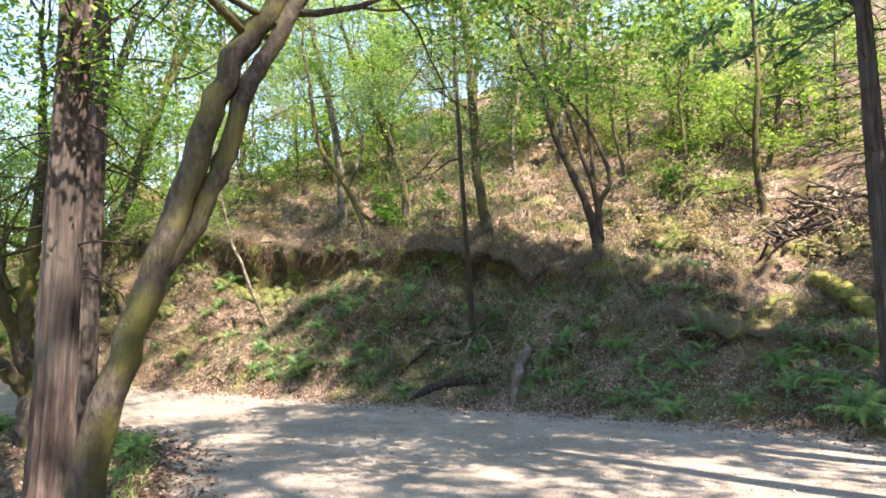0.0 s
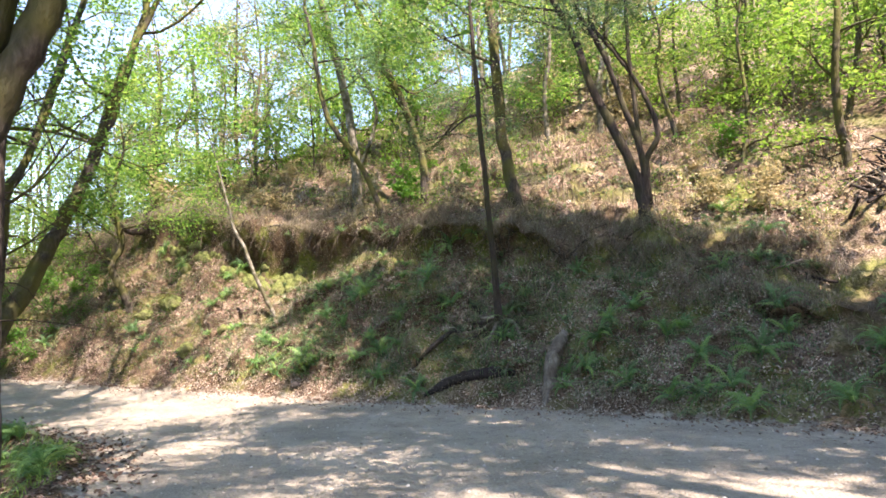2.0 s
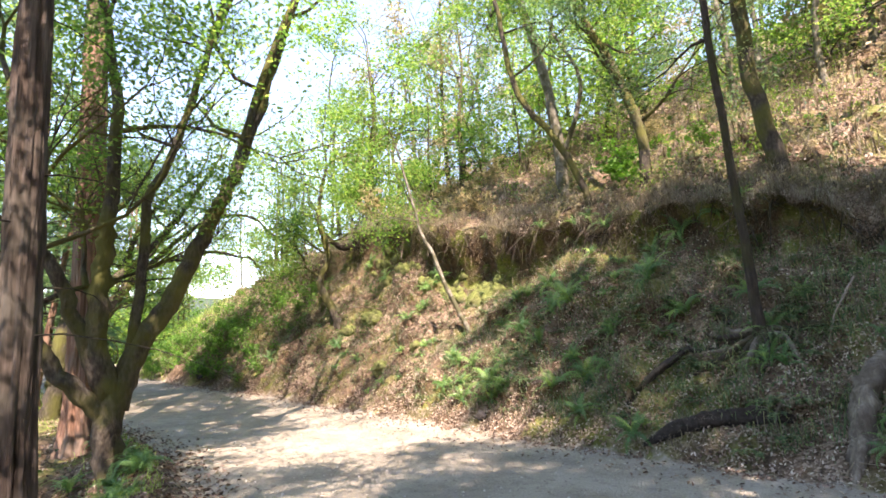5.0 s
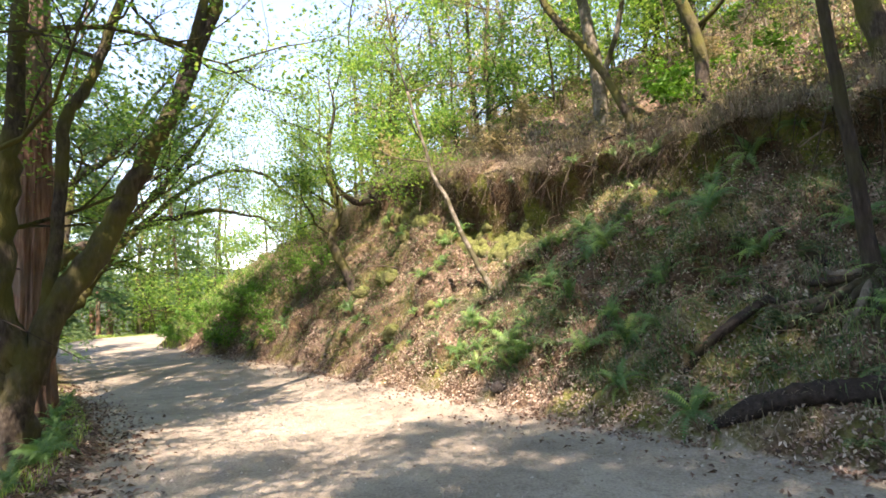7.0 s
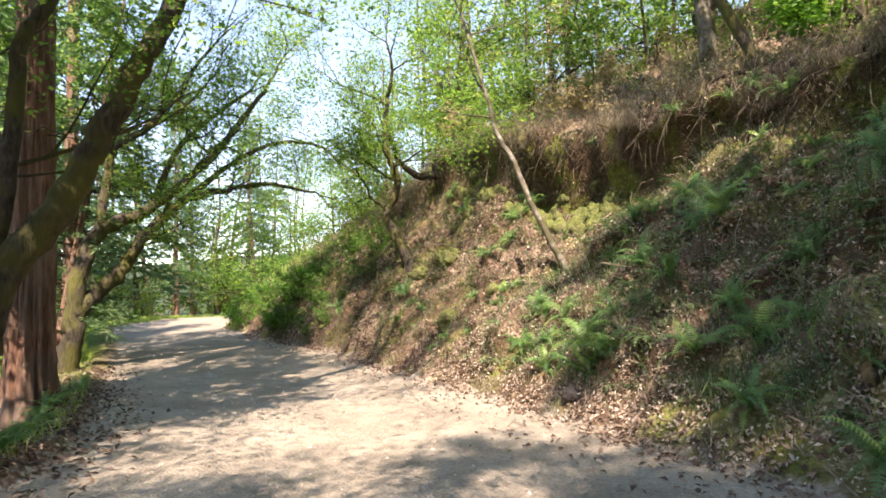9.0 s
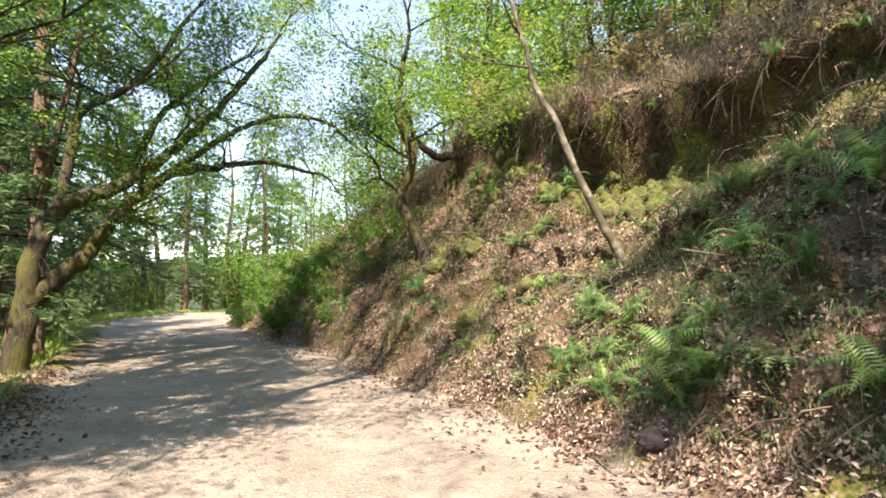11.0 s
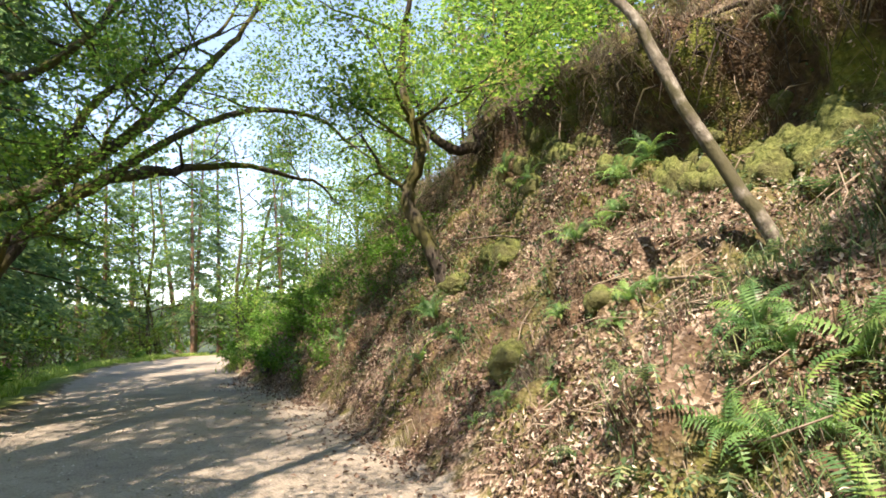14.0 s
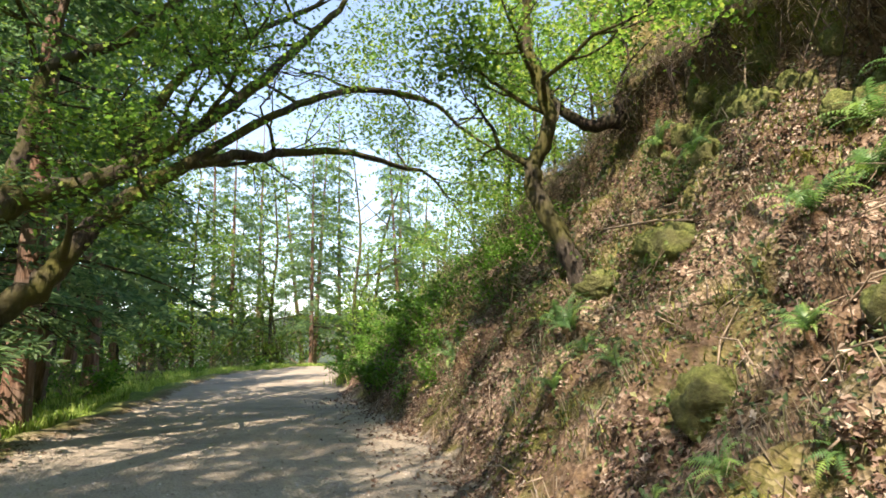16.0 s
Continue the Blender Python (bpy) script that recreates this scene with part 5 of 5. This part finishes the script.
# loose stones and grit on the road
def pebbles(n, seed):
    r = np.random.RandomState(seed)
    x, y = r.uniform(-22, 7, n * 3), r.uniform(2, 25, n * 3)
    z, dt, de = height(x, y)
    keep = (dt < 0.1) & (de < 0.2)
    x, y, z = x[keep][:n], y[keep][:n], z[keep][:n]
    k = len(x)
    s = 0.006 + 0.022 * r.uniform(0, 1, k) ** 4
    octa = np.array([(1, 0, 0), (0, 1, 0), (-1, 0, 0), (0, -1, 0), (0, 0, 0.8), (0, 0, -0.6)])
    v = octa[None] * s[:, None, None] * r.uniform(0.6, 1.3, (k, 6, 1))
    a = r.uniform(0, 6.283, k)
    c, si = np.cos(a)[:, None], np.sin(a)[:, None]
    v = np.stack([v[..., 0] * c - v[..., 1] * si, v[..., 0] * si + v[..., 1] * c, v[..., 2]], 2) + np.stack([x, y, z + s * 0.2], 1)[:, None]
    i = np.arange(k)[:, None] * 6
    f = np.concatenate([i + np.array(q) for q in ((0, 1, 4), (1, 2, 4), (2, 3, 4), (3, 0, 4), (1, 0, 5), (2, 1, 5), (3, 2, 5), (0, 3, 5))], 1).reshape(-1, 3)
    tagged(new("gravel", mesh_of("gravel", v.reshape(-1, 3), f, PEBBLE, False)), "loose gravel scattered over the dirt road", "gravel", kind="stuff")


pebbles(9000, 701)


# roots that hang out of the ledge's rim
def hanging_roots(n, seed):
    r = np.random.RandomState(seed)
    at = bank_spots(n, 14, 42, 4.45, 4.9, seed + 1)
    nr = slope_normals(at[:, 0], at[:, 1])
    x, y, z = settle(at[:, 0], at[:, 1])[:3]
    out = []
    for k in range(n):
        ln = r.uniform(0.3, 1.1)
        o = np.array([nr[k, 0], nr[k, 1], 0]) * 0.35
        p = np.array([x[k], y[k], z[k]])
        side = r.normal(size=3) * 0.14
        rad = r.uniform(0.005, 0.018)
        out.append(tube([(*(p - o * 0.5), rad), (*(p + o * 0.6 - np.array([0, 0, 0.2 * ln])), rad), (*(p + o * 0.8 + side - np.array([0, 0, 0.6 * ln])), rad * 0.8), (*(p + o * 0.6 + side * 2 - np.array([0, 0, ln])), rad * 0.4)], 4))
    g = join(out)
    tagged(new("hanging_roots", mesh_of("hanging_roots", g[0], g[1], DARKBARK)), "dark roots hanging from the ledge's rim", "roots", kind="stuff")


hanging_roots(420, 801)

r5 = np.random.RandomState(901)
u5 = r5.uniform(0, 1, 9000)
ex = np.interp(u5, [0, 0.12, 0.3, 0.5, 0.7, 0.85, 1], [-2.3, -2.9, -4.3, -6.1, -9.4, -12.9, -18.5])
ey = np.interp(u5, [0, 0.12, 0.3, 0.5, 0.7, 0.85, 1], [3, 6.2, 9.6, 12.3, 14.5, 16, 18])
off = np.clip(r5.normal(0.75, 0.9, 9000), -0.5, 5) * np.clip(r5.normal(1, 0.5, 9000), 0.2, 2.5)
scatter("leaf_litter", np.stack([ex - off * 0.7 - 0.1, ey - off * 0.7], 1), 0.08, DEADLEAF, "brown leaves along the road's outer edge", "leaf litter", 902)
blades("verge_grass", np.stack([ex[:1800] - 0.2 - np.abs(off[:1800]) * 0.3, ey[:1800] - 0.1 - np.abs(off[:1800]) * 0.3], 1), 0.16, GRASS, "short green grass and moss along the road's outer edge", 903, width=0.006, lean=0.9)

blades("bank_grass", tufts(260, 20, 951, 0.16, 18, 29, 0.6, 4.0), 0.38, FERNFAR, "dark green grass and sedge hanging down the shaded bank", 952, width=0.005, lean=0.7, hang=0.65)
blades("bank_grass", tufts(160, 20, 953, 0.14, 10, 20, 0.4, 5.0), 0.36, FERNFAR, "green grass tufts between the ferns on the bank", 954, width=0.005, lean=0.8, hang=0.5)


# ---- undergrowth that hangs and creeps over the bank ----
def fern_cover(name, spots2, seed, label, size, each=7):
    """Small ferns: fronds that arch out from each root and hang down the slope."""
    r = np.random.RandomState(seed)
    kinds = [frond_geo(85 + k, dr, 12) for k, dr in enumerate((2.2, 2.8, 3.4))]
    nr = slope_normals(spots2[:, 0], spots2[:, 1])
    x, y, z = settle(spots2[:, 0], spots2[:, 1])[:3]
    out = []
    for k in range(len(x)):
        down = math.atan2(nr[k, 1], nr[k, 0])
        sz = size * r.uniform(0.6, 1.4)
        for j in range(r.randint(each - 3, each + 4)):
            v, f = kinds[r.randint(3)]
            a = down + r.normal() * 0.95
            c, si = math.cos(a), math.sin(a)
            w = v * sz * r.uniform(0.6, 1.1) * np.array([1, r.uniform(0.75, 1.2), r.uniform(0.6, 1.0)])
            w = np.stack([w[:, 0] * c - w[:, 1] * si, w[:, 0] * si + w[:, 1] * c, w[:, 2]], 1)
            out.append((w + np.array([x[k], y[k], z[k]]), f))
    g = join(out)
    return tagged(new(name, mesh_of(name, g[0], g[1], FERNFAR, False)), label, "ferns", kind="stuff")


def near(spots2, spread, seed, each):
    r = np.random.RandomState(seed)
    c = np.repeat(spots2, each, 0)
    return c + r.normal(size=c.shape) * spread


fern_cover("small_ferns", near(bank_spots(46, 17, 30, 0.7, 4.0, 961), 0.35, 962, 4), 963, "dark green ferns hanging down the shaded bank", 0.5)
fern_cover("small_ferns", near(bank_spots(34, 7, 18, 0.5, 5.5, 964), 0.4, 965, 4), 966, "green ferns growing thick on the shaded bank", 0.55)
fern_cover("small_ferns", bank_spots(70, 29, 42, 0.5, 4.2, 967), 968, "small ferns between the fallen leaves", 0.3, 5)
fern_cover("small_ferns", bank_spots(90, 8, 48, 5.0, 9.0, 969), 970, "ferns growing above the ledge", 0.45, 6)


def brush_cover(name, spots2, seed, tall, leaf, label, stalks=5, per=9, size=0.075):
    """Thin upright stalks with a few leaves each."""
    r = np.random.RandomState(seed)
    x, y, z = settle(spots2[:, 0], spots2[:, 1])[:3]
    ob = thing(name, (float(x[0]), float(y[0]), float(z[0])), label, "brush", kind="stuff")
    wood, at = [], []
    for k in range(len(x)):
        p = np.array([x[k], y[k], z[k] - 0.04])
        for j in range(stalks):
            h = tall * r.uniform(0.4, 1.3)
            d = r.normal(size=3) * np.array([0.45, 0.45, 0.1]) * h
            m = p + d * 0.5 + np.array([0, 0, h * 0.55]) + r.normal(size=3) * 0.05
            e = p + d + np.array([0, 0, h])
            wood.append(tube([(*p, 0.011), (*m, 0.008), (*e, 0.003)], 3))
            u = r.uniform(0.25, 1, per)[:, None]
            at.append(np.where(u < 0.5, p + (m - p) * u * 2, m + (e - m) * (u * 2 - 1)) + r.normal(size=(per, 3)) * 0.07)
    part("branchwork", join(wood), TWIG, ob, kind="stuff")
    part("foliage", leaves(np.concatenate(at), size, r, "rhomb", 0.6, 0.6), leaf, ob, smooth=False, kind="stuff")


brush_cover("dry_brush", bank_spots(300, 8, 40, 5.0, 14, 971), 972, 0.7, GREYLEAF, "grey-green dry brush over the hillside")
brush_cover("dry_brush", bank_spots(150, 8, 48, 4.5, 6.5, 973), 974, 0.45, GREYLEAF, "dry brush along the ledge's rim")
brush_cover("green_brush", bank_spots(120, 34, 52, 1.5, 5.5, 975), 976, 0.6, IVY, "dark green creepers round the crooked oak", per=16)
brush_cover("green_brush", bank_spots(110, 8, 44, 5.5, 13, 977), 978, 0.8, BRIGHTLEAF, "sunlit green shoots on the hillside", per=14, size=0.09)

brush_cover("green_brush", bank_spots(170, 39.5, 52, 0.3, 4.0, 979), 980, 0.5, CLOVER, "bright green leafy undergrowth at the bank's foot", per=18, size=0.10)


# short moss on the ledge and its clods
def moss_tufts(n, seed, s0, s1, d0, d1):
    r = np.random.RandomState(seed)
    c = bank_spots(n, s0, s1, d0, d1, seed + 1)
    return np.repeat(c, 60, 0) + r.normal(size=(n * 60, 2)) * r.uniform(0.05, 0.22, (n, 1)).repeat(60, 0)


blades("moss", moss_tufts(130, 981, 26, 38, 3.2, 4.5), 0.06, MOSSLEAF, "cushions of yellow-green moss below the ledge", 982, width=0.008, lean=1.2)
blades("moss", moss_tufts(90, 984, 9, 40, 0.4, 3.6), 0.055, MOSSLEAF, "cushions of moss on the bank", 985, width=0.008, lean=1.2)


# pale bits on the shaded bank: bleached leaves, bark flakes and short sticks
PALELEAF = leafy("bleached_leaf", [(0, (0.22, 0.165, 0.12)), (0.5, (0.36, 0.29, 0.225)), (1, (0.56, 0.49, 0.40))], 0.1)
scatter("pale_litter", bank_spots(24000, 7, 31, 0.0, 6.5, 991, drift=-0.1), 0.062, PALELEAF, "bleached leaves and bark flakes on the bank", "leaf litter", 992, wide=0.45, lift=0.05, tilt=0.7)
scatter("pale_litter", bank_spots(9000, 30, 44, 0.0, 5.0, 993, drift=0.6), 0.05, PALELEAF, "bleached bits of leaf below the ledge", "leaf litter", 994, wide=0.45, lift=0.05, tilt=0.7)
scatter("pale_litter", bank_spots(13000, 15, 30, 0.0, 4.2, 997), 0.05, PALELEAF, "bleached leaf bits strewn over the shaded bank", "leaf litter", 998, wide=0.5, lift=0.06, tilt=0.9)
twigs("fallen_twigs", 900, 995, "pale dead stalks and roots on the shaded bank", 8, 31, 0.3, 5.5, 0.45, 0.007)
blades("moss", moss_tufts(150, 987, 32, 45, 0.3, 3.9), 0.085, MOSSLEAF, "tufts of yellow-green moss among the fallen leaves", 988, width=0.008, lean=1.1)
